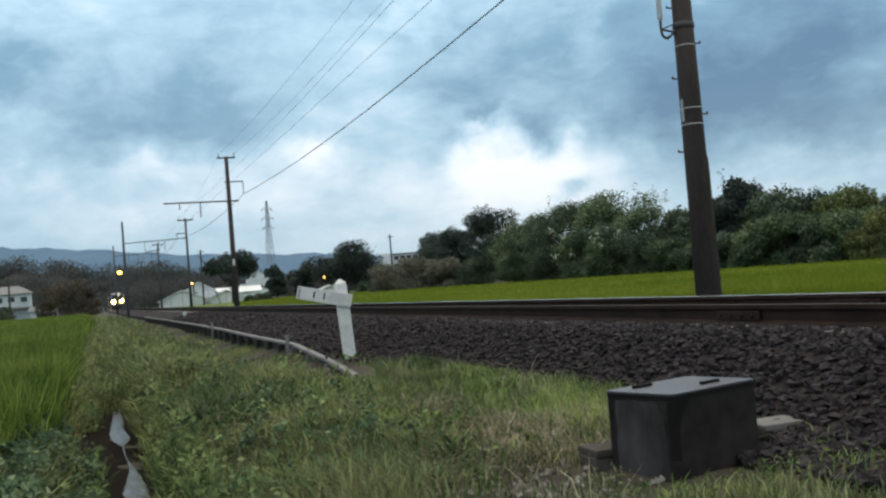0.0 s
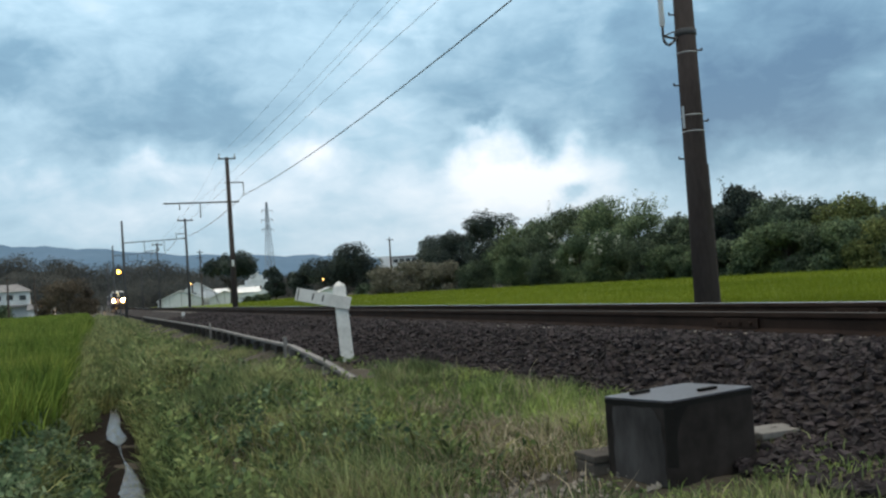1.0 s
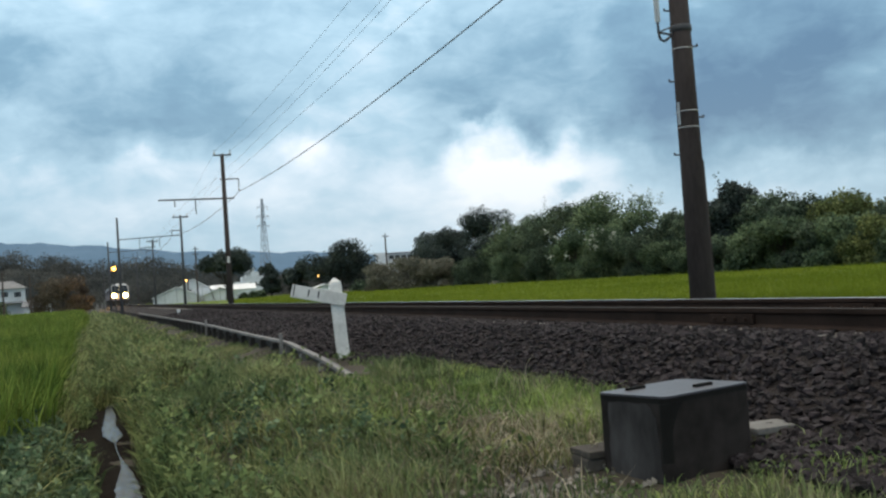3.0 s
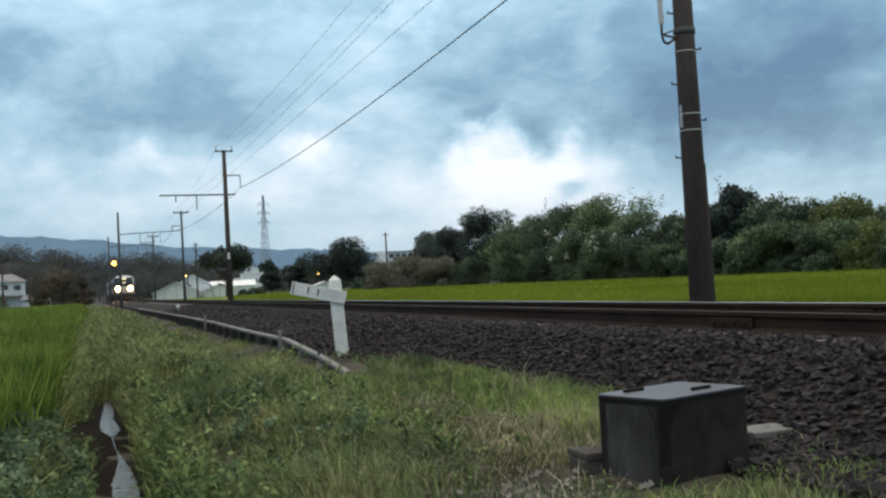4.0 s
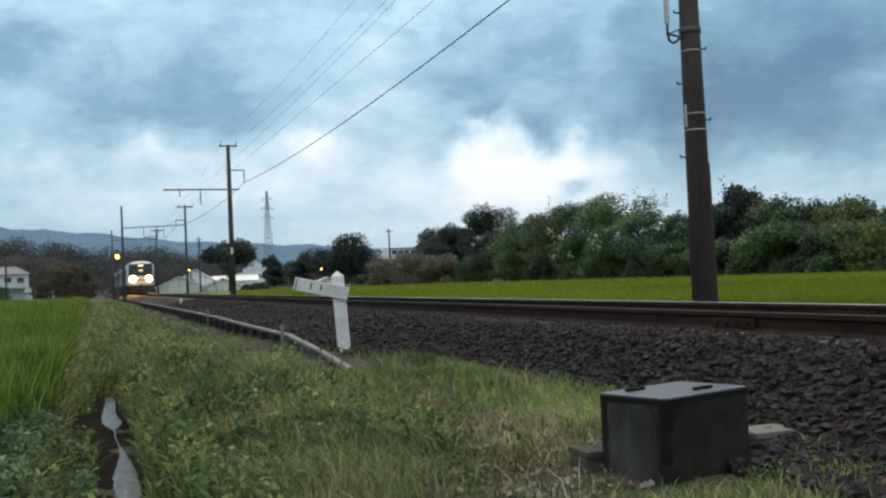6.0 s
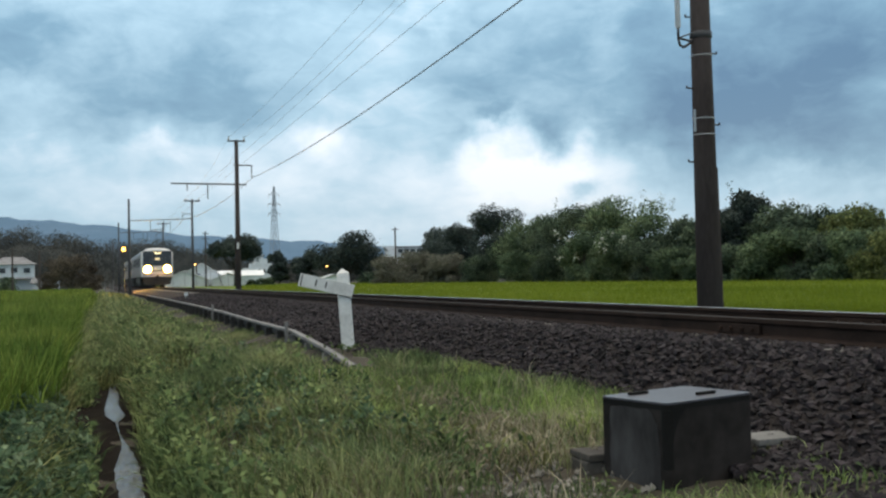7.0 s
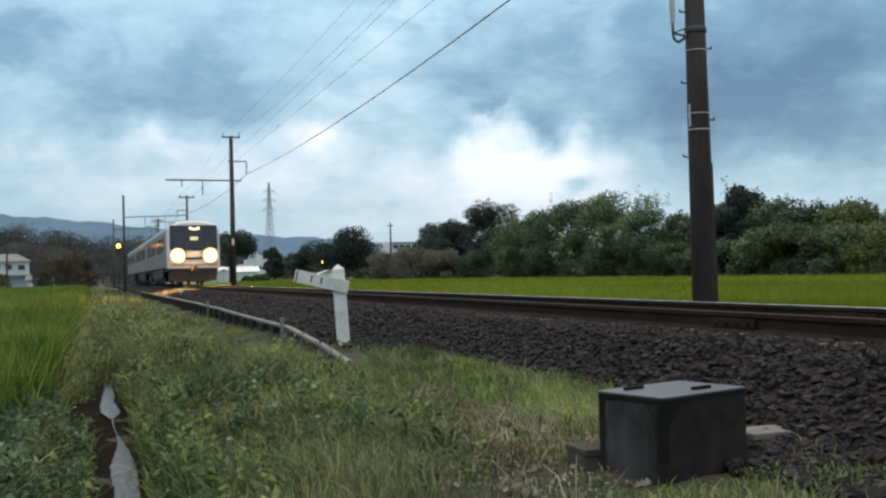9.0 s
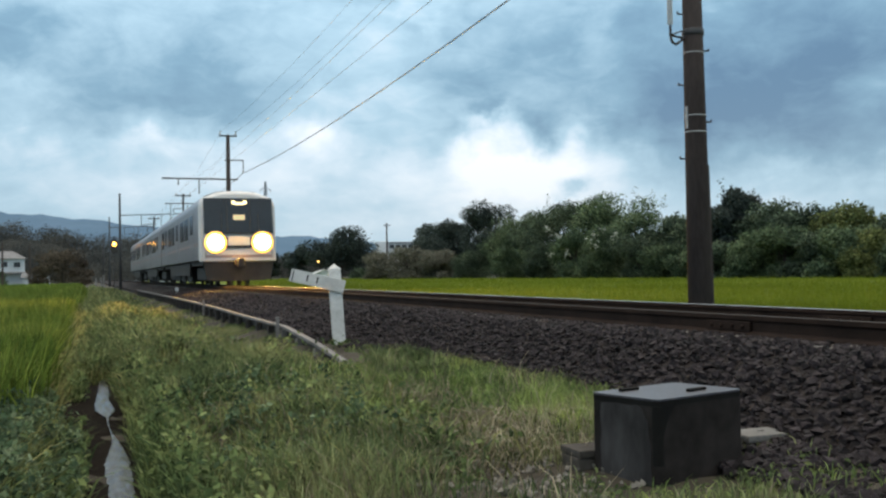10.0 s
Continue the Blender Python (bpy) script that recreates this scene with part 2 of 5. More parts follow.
M_LEAF_YELLOW = foliage("leaf_yellow", ((0.082, 0.104, 0.042), (0.140, 0.165, 0.064), (0.21, 0.228, 0.088)), 0.55, patch=0.35, through_light=0.4)
M_BROAD = foliage("broad_leaf", ((0.050, 0.086, 0.050), (0.120, 0.178, 0.098), (0.22, 0.28, 0.165)), 0.6, patch=2.2, through_light=0.4)
M_OLIVE = foliage("olive_grass", ((0.062, 0.074, 0.030), (0.138, 0.150, 0.058), (0.25, 0.245, 0.105)), 0.6, patch=1.1, through_light=0.4)
M_BLOSSOM = foliage("blossom", ((0.30, 0.32, 0.27), (0.42, 0.44, 0.38), (0.55, 0.56, 0.5)), 0.2)
M_BARK = surface("bark", ((0.025, 0.02, 0.017), (0.07, 0.055, 0.045)), 4, 0.95, 0.6, 10, streak=(3, 3, 0.6), dist=0.02)
# far wood and hill colours are greyed to hold the haze before them
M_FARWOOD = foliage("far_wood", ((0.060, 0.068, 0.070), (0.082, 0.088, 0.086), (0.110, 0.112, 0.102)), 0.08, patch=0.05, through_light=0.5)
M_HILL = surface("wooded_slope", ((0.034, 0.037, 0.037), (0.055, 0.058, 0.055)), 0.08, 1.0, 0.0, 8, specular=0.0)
# blue of the distance haze is put into the slope's own colour
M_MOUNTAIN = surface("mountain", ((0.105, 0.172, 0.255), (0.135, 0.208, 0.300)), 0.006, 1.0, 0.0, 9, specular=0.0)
# reddish brown puts the headlights' warm glare into these leaves
M_LEAF_GLARED = foliage("leaf_glared", ((0.060, 0.050, 0.040), (0.092, 0.076, 0.058), (0.13, 0.108, 0.080)), 0.35, patch=0.35)
# pale blue-grey paints the haze onto the pylon's steel
M_PYLON = surface("hazy_steel", ((0.20, 0.24, 0.28), (0.27, 0.31, 0.35)), 0.5, 0.8, 0.0, 4)
M_WALL = surface("white_render", ((0.50, 0.53, 0.56), (0.70, 0.73, 0.76)), 0.5, 0.85, 0.1, 14)
M_ROOF = surface("roof_tile", ((0.12, 0.12, 0.13), (0.22, 0.22, 0.23)), 1.2, 0.7, 0.2, 10)
M_FILM = surface("greenhouse_film", ((0.52, 0.54, 0.56), (0.74, 0.76, 0.78)), 0.4, 0.45, 0.1, 8)
M_PANE = surface("dark_pane", ((0.02, 0.025, 0.03), (0.04, 0.045, 0.05)), 1.0, 0.08, 0.0)
M_WATER = surface("ditch_water", ((0.012, 0.012, 0.012), (0.03, 0.028, 0.024)), 7.0, 0.12, 1.0, 5.0, dist=0.05, specular=0.7)


# ---- mesh helpers ----
def part(name, bm, material, parent=None, label="", smooth=False):
    """Link a bmesh as one mesh object, under a thing or a part."""
    me = bpy.data.meshes.new(name)
    bm.normal_update()
    bm.to_mesh(me)
    bm.free()
    me.materials.append(material)
    if smooth:
        me.polygons.foreach_set("use_smooth", [True] * len(me.polygons))
    ob = new(name, me)
    ob.parent = parent
    return tagged(ob, label)


def thing(name, label, category, group="", kind="", at=None):
    """An Empty at a thing's base."""
    ob = tagged(new(name), label, category, group, kind)
    ob.empty_display_size = 0.2
    if at is not None:
        ob.matrix_basis = at
    return ob


def sheet(name, verts, faces, material, smooth=False):
    me = bpy.data.meshes.new(name)
    me.from_pydata([tuple(v) for v in verts], [], [tuple(f) for f in faces])
    me.materials.append(material)
    if smooth:
        me.polygons.foreach_set("use_smooth", [True] * len(me.polygons))
    me.update()
    return new(name, me)


def box(bm, size, m=None, bevel=0.0, taper=1.0):
    """A box with its centre at the origin of m, its top drawn in by taper."""
    g = bmesh.ops.create_cube(bm, size=1.0)["verts"]
    for v in g:
        k = taper if v.co.z > 0 else 1.0
        v.co = Vector((v.co.x * size[0] * k, v.co.y * size[1] * k, v.co.z * size[2]))
    if bevel:
        edges = list({e for v in g for e in v.link_edges})
        g = bmesh.ops.bevel(bm, geom=edges, offset=bevel, segments=2, affect="EDGES", profile=0.6)["verts"]
    if m is not None:
        bmesh.ops.transform(bm, matrix=m, verts=list(g))
    return bm


def rod(bm, a, b, r0, r1=None, n=8):
    """A tapered round bar from a to b."""
    a, b = Vector(a), Vector(b)
    d = b - a
    m = Matrix.Translation((a + b) / 2) @ d.to_track_quat("Z", "Y").to_matrix().to_4x4()
    bmesh.ops.create_cone(bm, cap_ends=True, segments=n, radius1=r0, radius2=r0 if r1 is None else r1, depth=d.length, matrix=m)
    return bm


def lathe(bm, rings, n=16, m=None):
    """Rings of (radius, height) turned round the z axis, closed at both ends."""
    loops = []
    for r, z in rings:
        loops.append([bm.verts.new((r * math.cos(2 * math.pi * k / n), r * math.sin(2 * math.pi * k / n), z)) for k in range(n)])
    for lo, hi in zip(loops, loops[1:]):
        for k in range(n):
            bm.faces.new((lo[k], lo[(k + 1) % n], hi[(k + 1) % n], hi[k]))
    bm.faces.new(loops[0][::-1])
    bm.faces.new(loops[-1])
    if m is not None:
        bmesh.ops.transform(bm, matrix=m, verts=[v for l in loops for v in l])
    return bm


def prism(bm, outline, y0, y1):
    """An outline in x and z drawn out along y."""
    a = [bm.verts.new((x, y0, z)) for x, z in outline]
    b = [bm.verts.new((x, y1, z)) for x, z in outline]
    k = len(outline)
    for i in range(k):
        bm.faces.new((a[i], a[(i + 1) % k], b[(i + 1) % k], b[i]))
    bm.faces.new(a[::-1])
    bm.faces.new(b)
    bmesh.ops.recalc_face_normals(bm, faces=bm.faces[:])
    return bm


# ---- ground ----
PROFILE = [(-4000, -0.9), (-60, -0.9), (-0.62, -0.86), (-0.42, -0.82), (-0.20, -1.10), (0.36, -1.10), (0.60, -0.82), (1.2, -0.66), (2.0, -0.59), (2.9, -0.54), (3.4, -0.50),
           (4.2, -0.46), (6.6, -0.46), (7.6, -0.50), (8.6, -0.75), (9.2, -0.95), (36, -0.95), (38, -0.75), (44, -0.6), (4000, 0.0)]
PX, PZ = np.array([p[0] for p in PROFILE]), np.array([p[1] for p in PROFILE])


def ground_z(x, y):
    z = np.interp(x, PX, PZ)
    near = (np.abs(x) < 8) & (y < 60)
    rough = 0.035 * np.sin(3.1 * x + 1.7 * y) * np.sin(1.3 * x - 2.3 * y + 1.0) + 0.02 * np.sin(7.3 * x + 5.1 * y)
    dip = 0.15 * np.clip((y - 10.5) / 3.5, 0, 1) * np.exp(-((x - 2.05) / 0.55) ** 2)
    hollow = 0.15 * np.exp(-((x - 2.68) / 0.30) ** 2 - ((y - 11.6) / 1.3) ** 2)
    sunk = 0.075 * np.exp(-((x - 2.58) / 0.42) ** 2 - ((y - 3.92) / 0.42) ** 2)
    return z + np.where(near & (x < 3.2), rough, 0.0) - dip - hollow - sunk


def build_ground():
    xs = np.unique(np.concatenate([np.array([-4000, -1500, -600, -250, -120, -60, -30, -15, -8, -4, -2]), np.arange(-1.2, 3.6, 0.12), PX, np.array([10, 15, 22, 30, 50, 80, 150, 400, 1200])]))
    ys = np.unique(np.concatenate([np.array([-300, -100, -40, -15, -6, -2, -1]), np.arange(0, 16, 0.25), np.arange(16, 60, 1.5), np.array([70, 90, 120, 160, 220, 300, 450, 700, 1200, 2200, 4000])]))
    gx, gy = np.meshgrid(xs, ys)
    gz = ground_z(gx, gy)
    v = np.stack([gx, gy, gz], -1).reshape(-1, 3)
    nx = len(xs)
    f = [(j * nx + i, j * nx + i + 1, (j + 1) * nx + i + 1, (j + 1) * nx + i) for j in range(len(ys) - 1) for i in range(nx - 1)]
    tagged(sheet("ground", v, f, M_SOIL, True), "dark soil of a trackside verge, ditch and fields", "ground", kind="structure")
    wy = np.arange(-14, 60, 0.07)
    rng = np.random.default_rng(2)
    v, f = [], []
    for y in wy:
        mid = 0.20 + 0.025 * math.sin(y * 0.9) + 0.008 * math.sin(y * 2.9)
        pool = np.interp(y, [-14, 5.0, 6.2, 8.2, 9.4, 10.0, 11.0, 11.6, 12.6, 14.0, 17.0, 22.0, 60.0], [0.07, 0.095, 0.100, 0.085, 0.028, 0.006, 0.010, 0.100, 0.085, 0.050, 0.024, 0.014, 0.03])
        half = pool * (1 + 0.12 * math.sin(y * 2.3 + 1) + 0.10 * rng.uniform(-1, 1))
        for k in range(7):
            f = k / 3 - 1
            v.append((mid + f * half, y, -1.05 + rng.uniform(-1, 1) * (0.007 if y < 10.5 else 0.010)))
    f = [(7 * j + i, 7 * j + i + 1, 7 * j + i + 8, 7 * j + i + 7) for j in range(len(wy) - 1) for i in range(6)]
    tagged(sheet("water", v, f, M_WATER, True), "shallow water glinting in a narrow irrigation ditch", "water", kind="structure")
    v = []
    for k, y in enumerate(wy):
        v += [(x + 0.03 * math.sin(y * 2.1 + x * 9), y, z) for x, z in ((-0.26, -1.0), (-0.15, -1.066), (0.17, -1.074), (0.36, -1.066), (0.44, -1.0))]
    f = [(5 * j + i, 5 * j + i + 1, 5 * j + i + 6, 5 * j + i + 5) for j in range(len(wy) - 1) for i in range(4)]
    tagged(sheet("ditch_bed", v, f, M_MUD, True), "wet mud in the ditch bed, shade put into its colour", "mud", kind="structure")


build_ground()

# ---- the track ----
TRACK, GAUGE = 5.3, 1.067
Y0, Y1 = -30.0, 320.0


def build_ballast_bed():
    outline = [(TRACK - 2.05, -0.60), (TRACK - 2.0, -0.50), (TRACK - 1.35, -0.19), (TRACK - 1.2, -0.165), (TRACK + 1.2, -0.165), (TRACK + 1.35, -0.19), (TRACK + 2.0, -0.52), (TRACK + 2.05, -0.62)]
    bm = prism(bmesh.new(), outline, Y0, Y1)
    ramp_rows = [[bm.verts.new((x, y, z)) for x, z in zip((2.86, 3.3, 3.96), zs)] for y, zs in ((13.0, (-0.66, -0.53, -0.21)), (14.3, (-0.50, -0.41, -0.19)), (15.58, (-0.402, -0.318, -0.19)))]
    for r0, r1 in zip(ramp_rows, ramp_rows[1:]):
        for k in range(2):
            bm.faces.new((r0[k], r0[k + 1], r1[k + 1], r1[k]))
    prism(bm, [(2.86, -0.62), (2.86, -0.40), (3.98, -0.186), (3.98, -0.62)], 15.6, Y1)
    return tagged(part("ballast_bed", bm, M_BED), "dark grey crushed-stone ballast bed of a single track", "ballast", kind="structure")


def stone_shapes(count):
    """Angular stones: jittered octahedra with cut points, unit size."""
    rng = np.random.default_rng(5)
    out = []
    base = np.array([(1, 0, 0), (-1, 0, 0), (0, 1, 0), (0, -1, 0), (0, 0, 1), (0, 0, -1), (0.62, 0.62, 0.5), (-0.62, 0.55, -0.5)])
    faces = [(0, 6, 4), (0, 2, 6), (6, 2, 4), (2, 1, 4), (1, 3, 4), (3, 0, 4), (2, 0, 5), (0, 3, 5), (3, 1, 5), (1, 7, 5), (7, 2, 5), (1, 2, 7)]
    for _ in range(count):
        out.append(base * rng.uniform(0.65, 1.2, (8, 1)) + rng.uniform(-0.18, 0.18, (8, 3)))
    return out, faces


def turns(rng, n):
    q = rng.normal(size=(n, 4))
    q /= np.linalg.norm(q, axis=1)[:, None]
    w, x, y, z = q.T
    return np.stack([1 - 2 * (y * y + z * z), 2 * (x * y - z * w), 2 * (x * z + y * w), 2 * (x * y + z * w), 1 - 2 * (x * x + z * z), 2 * (y * z - x * w), 2 * (x * z - y * w), 2 * (y * z + x * w), 1 - 2 * (x * x + y * y)], -1).reshape(n, 3, 3)


def bed_z(x, y=0.0):
    held = np.interp(x, [2.7, 2.86, 3.95, 4.1, 6.5], [-0.42, -0.40, -0.19, -0.165, -0.165])
    loose = np.interp(x, [2.7, 3.1, 3.3, 3.95, 4.1, 6.5], [-0.56, -0.545, -0.50, -0.19, -0.165, -0.165])
    return loose + (held - loose) * np.clip((np.asarray(y) - 13.0) / 2.6, 0, 1)


def build_ballast(bed):
    rng = np.random.default_rng(11)
    shapes, faces = stone_shapes(12)
    shapes = np.array(shapes)
    spots = []
    for y_a, y_b, per_m2, size in ((2.0, 12.0, 680, 0.029), (12.0, 24.0, 380, 0.036), (24.0, 45.0, 140, 0.050)):
        n = int((y_b - y_a) * 1.85 * per_m2)
        x = 3.02 + rng.random(n) ** 0.9 * 1.85
        y = rng.uniform(y_a, y_b, n)
        keep = rng.random(n) < np.clip((x - 2.95) / 0.35, 0.12, 1)
        spots.append(np.stack([x, y, np.full(n, size) * rng.uniform(0.55, 1.25, n)], -1)[keep])
        n2 = int((y_b - y_a) * 2.2 * per_m2 * 0.4)
        spots.append(np.stack([rng.uniform(4.87, 6.9, n2), rng.uniform(y_a, y_b, n2), np.full(n2, size) * rng.uniform(0.6, 1.2, n2)], -1))
    for y_a, y_b, n, size in ((13.2, 24.0, 2300, 0.040), (24.0, 45.0, 1400, 0.052)):
        spots.append(np.stack([rng.uniform(2.86, 3.4, n), rng.uniform(y_a, y_b, n), size * rng.uniform(0.55, 1.2, n)], -1))
    spots.append(np.stack([rng.uniform(3.1, 4.66, 2600), rng.uniform(-8.0, 2.0, 2600), 0.042 * rng.uniform(0.55, 1.2, 2600)], -1))
    n = 1500
    spots.append(np.stack([rng.uniform(2.72, 3.3, n), rng.uniform(2.6, 5.0, n), 0.033 * rng.uniform(0.5, 1.2, n)], -1))
    s = np.concatenate(spots)
    on_rail = (np.abs(s[:, 0] - 4.765) < 0.10) | (np.abs(s[:, 0] - 5.835) < 0.10)
    s = s[~on_rail]
    z = bed_z(s[:, 0], s[:, 1]) + rng.uniform(-0.2, 0.75, len(s)) * s[:, 2]
    z = np.where(np.abs(s[:, 0] - TRACK) < 1.05, np.minimum(z, -0.15), z)
    rot = turns(rng, len(s))
    pick = rng.integers(0, 12, len(s))
    vs = np.einsum("nij,nvj->nvi", rot, shapes[pick]) * s[:, 2][:, None, None] * np.array([1.15, 1.15, 0.8])
    vs += np.stack([s[:, 0], s[:, 1], z], -1)[:, None, :]
    fs = (np.array(faces)[None] + 8 * np.arange(len(s))[:, None, None]).reshape(-1, 3)
    ob = sheet("ballast_stones", vs.reshape(-1, 3), fs, M_BALLAST)
    tagged(ob, kind="stuff")
    ob.parent = bed


def rail_outline(x):
    half = [(0.032, 0.0), (0.0325, -0.03), (0.009, -0.045), (0.008, -0.115), (0.058, -0.135), (0.061, -0.146)]
    return [(x + a, b) for a, b in half] + [(x - a, b) for a, b in half[::-1]]


def build_rails():
    for x in (TRACK - GAUGE / 2 - 0.0325, TRACK + GAUGE / 2 + 0.0325):
        rail = thing("rail", "rusty steel rail with a polished running head", "rail", "rails of the track", at=pose(x, 0, 0))
        part("rail_web", prism(bmesh.new(), rail_outline(0), Y0, Y1), M_RAIL, rail)
        bm = bmesh.new()
        prism(bm, [(-0.027, 0.0005), (0.027, 0.0005), (0.024, 0.0035), (-0.024, 0.0035)], Y0, Y1)
        # far head shines; the near one has its sheen coloured out
        part("running_head", bm, M_HEAD if x > TRACK else M_HEAD_NO_SHEEN, rail, "worn running surface, sheen coloured out on the near rail")
        # a fishplate joint and its bolts on the near stretch
        for y in (6.75, 31.75):
            for side in (-1, 1):
                bm = box(bmesh.new(), (0.022, 0.56, 0.075), pose(side * 0.026, y, -0.082), 0.006)
                part("fishplate", bm, M_RAIL, rail)
                for k in (-0.2, -0.07, 0.07, 0.2):
                    bm = rod(bmesh.new(), (side * 0.035, y + k, -0.082), (side * 0.062, y + k, -0.082), 0.016, n=6)
                    part("bolt", bm, M_RAIL, rail)


def build_sleepers():
    bm = box(bmesh.new(), (2.0, 0.22, 0.16), pose(0, 0, -0.226), 0.015, 0.94)
    first = tagged(part("sleeper", bm, M_SLEEPER), "stained concrete sleeper sunk in the ballast", "sleeper", "sleepers under the rails")
    first.matrix_basis = pose(TRACK, -17.6, 0)
    for k in range(1, 160):
        copy_thing(first, pose(TRACK, -17.6 + 0.62 * k, 0, 0, 0, 0.4 * math.sin(k * 2.3)))


BED = build_ballast_bed()
build_ballast(BED)
build_rails()
build_sleepers()


# ---- line poles and wires ----
def insulator(parent, at, up=1):
    bm = lathe(bmesh.new(), [(0.03, 0), (0.075, 0.02), (0.04, 0.05), (0.075, 0.07), (0.04, 0.1), (0.05, 0.16), (0.02, 0.18)], 10, Matrix.Translation(at) @ Matrix.Diagonal((1, 1, up, 1)))
    part("insulator", bm, M_PORCELAIN, parent, "white porcelain insulator", True)


def shaft(parent, base, top, r0, r1, n=20):
    bm = lathe(bmesh.new(), [(r0, base), (r0 + (r1 - r0) * 0.5, (base + top) / 2), (r1, top), (r1 * 0.9, top + 0.02)], n)
    return part("shaft", bm, M_POLE, parent, smooth=True)


def band(parent, z, r, material=M_GALV, tall=0.05):
    bm = lathe(bmesh.new(), [(r + 0.004, z), (r + 0.014, z + 0.006), (r + 0.014, z + tall - 0.006), (r + 0.004, z + tall)], 20)
    return part("band", bm, material, parent, smooth=True)


def build_near_pole():
    p = thing("line_pole", "tall grey-brown concrete pole with step bolts and steel bands", "utility pole", "poles along the track", at=pose(7.8, 11.8, 0, 0, -0.35, 0))
    r0, r1, top = 0.172, 0.088, 8.6
    shaft(p, -0.75, top, r0, r1, 32)

    def r_at(z):
        return r0 + (r1 - r0) * (z + 0.75) / (top + 0.75)
    for z in (2.185, 2.405, 3.255):
        band(p, z, r_at(z) - 0.006, M_GALV, 0.022)
    band(p, 3.50, r_at(3.50), M_STEEL, 0.09)
    for z, side in ((1.84, -1), (2.335, 1), (2.835, -1), (3.30, 1), (3.80, -1), (4.3, 1), (4.8, -1)):
        r = r_at(z)
        bm = rod(bmesh.new(), (side * (r - 0.02) * 0.95, -0.3 * r * side, z), (side * (r + 0.085) * 0.95, -0.3 * r * side, z), 0.011)
        rod(bm, (side * (r + 0.085) * 0.95, -0.3 * r * side, z - 0.002), (side * (r + 0.085) * 0.95, -0.3 * r * side, z + 0.03), 0.013)
        part("step_bolt", bm, M_STEEL, p)
    # number plate on its side and the pipe that runs up the far edge
    part("plate", box(bmesh.new(), (0.012, 0.05, 0.30), pose(-r_at(2.4) - 0.004, -0.02, 2.39), 0.004), M_GALV, p, "small blank white plate")
    pipe = bmesh.new()
    rod(pipe, (0.19, -0.02, -0.6), (0.165, -0.02, 1.75), 0.017)
    part("conduit", pipe, M_POLE, p)
    # cable terminal on a bracket: a white sleeve with a hooked tail
    arm = bmesh.new()
    rod(arm, (-0.12, 0, 3.46), (-0.36, -0.02, 3.49), 0.016)
    rod(arm, (-0.12, 0, 3.58), (-0.36, -0.02, 3.49), 0.010)
    part("bracket", arm, M_STEEL, p)
    tail = bmesh.new()
    pts = [(-0.36, -0.02, 3.66), (-0.36, -0.02, 3.48), (-0.34, -0.02, 3.40), (-0.28, -0.02, 3.37), (-0.20, -0.02, 3.42), (-0.13, 0, 3.50)]
    for a, b in zip(pts, pts[1:]):
        rod(tail, a, b, 0.018)
    part("cable_tail", tail, M_WIRE, p, smooth=True)
    bm = lathe(bmesh.new(), [(0.02, 3.66), (0.036, 3.68), (0.036, 4.05), (0.045, 4.07), (0.045, 4.09), (0.036, 4.11), (0.034, 4.6), (0.02, 4.64)], 14, pose(-0.36, -0.02, -0.04))
    part("cable_sleeve", bm, M_PORCELAIN, p, "white cable terminal sleeve", True)
    bracket_arm(p, 5.55)
    top_arm(p, top)
    return p


def bracket_arm(p, z, reach=4.0):
    """The arm over the track that carries the contact wire."""
    bm = rod(bmesh.new(), (0.55, 0, z - 0.01), (-reach, 0, z + 0.02), 0.045, n=10)
    part("catenary_arm", bm, M_STEEL, p)
    for x, drop in ((-1.65, 0.85), (-2.8, 0.38)):
        part("dropper", rod(bmesh.new(), (x, 0, z), (x, 0, z - drop), 0.03), M_STEEL, p)


def top_arm(p, top):
    bm = box(bmesh.new(), (1.0, 0.08, 0.08), pose(0, -0.06, top - 0.06), 0.01)
    part("crossarm", bm, M_STEEL, p)
    for x in (-0.44, 0.44):
        insulator(p, (x, -0.06, top - 0.02))
        part("pin", rod(bmesh.new(), (x, -0.06, top + 0.15), (x, -0.06, top + 0.24), 0.02), M_STEEL, p)


def build_far_pole():
    p = thing("line_pole", "tall concrete pole with a steel arm reaching over the track", "utility pole", "poles along the track", at=pose(7.8, 59.3, 0))
    shaft(p, -0.9, 8.5, 0.175, 0.105)
    top_arm(p, 8.5)
    bm = rod(bmesh.new(), (-0.2, -0.05, 7.05), (0.85, -0.05, 7.05), 0.035)
    rod(bm, (0.85, -0.05, 7.05), (0.85, -0.05, 6.55), 0.03)
    part("side_arm", bm, M_STEEL, p)
    insulator(p, (0.85, -0.05, 6.5), -1)
    bracket_arm(p, 5.95, 3.7)
    part("plate", box(bmesh.new(), (0.14, 0.012, 0.36), pose(-0.02, -0.165, 2.4), 0.004), M_WHITE, p, "small blank white plate")
    return p


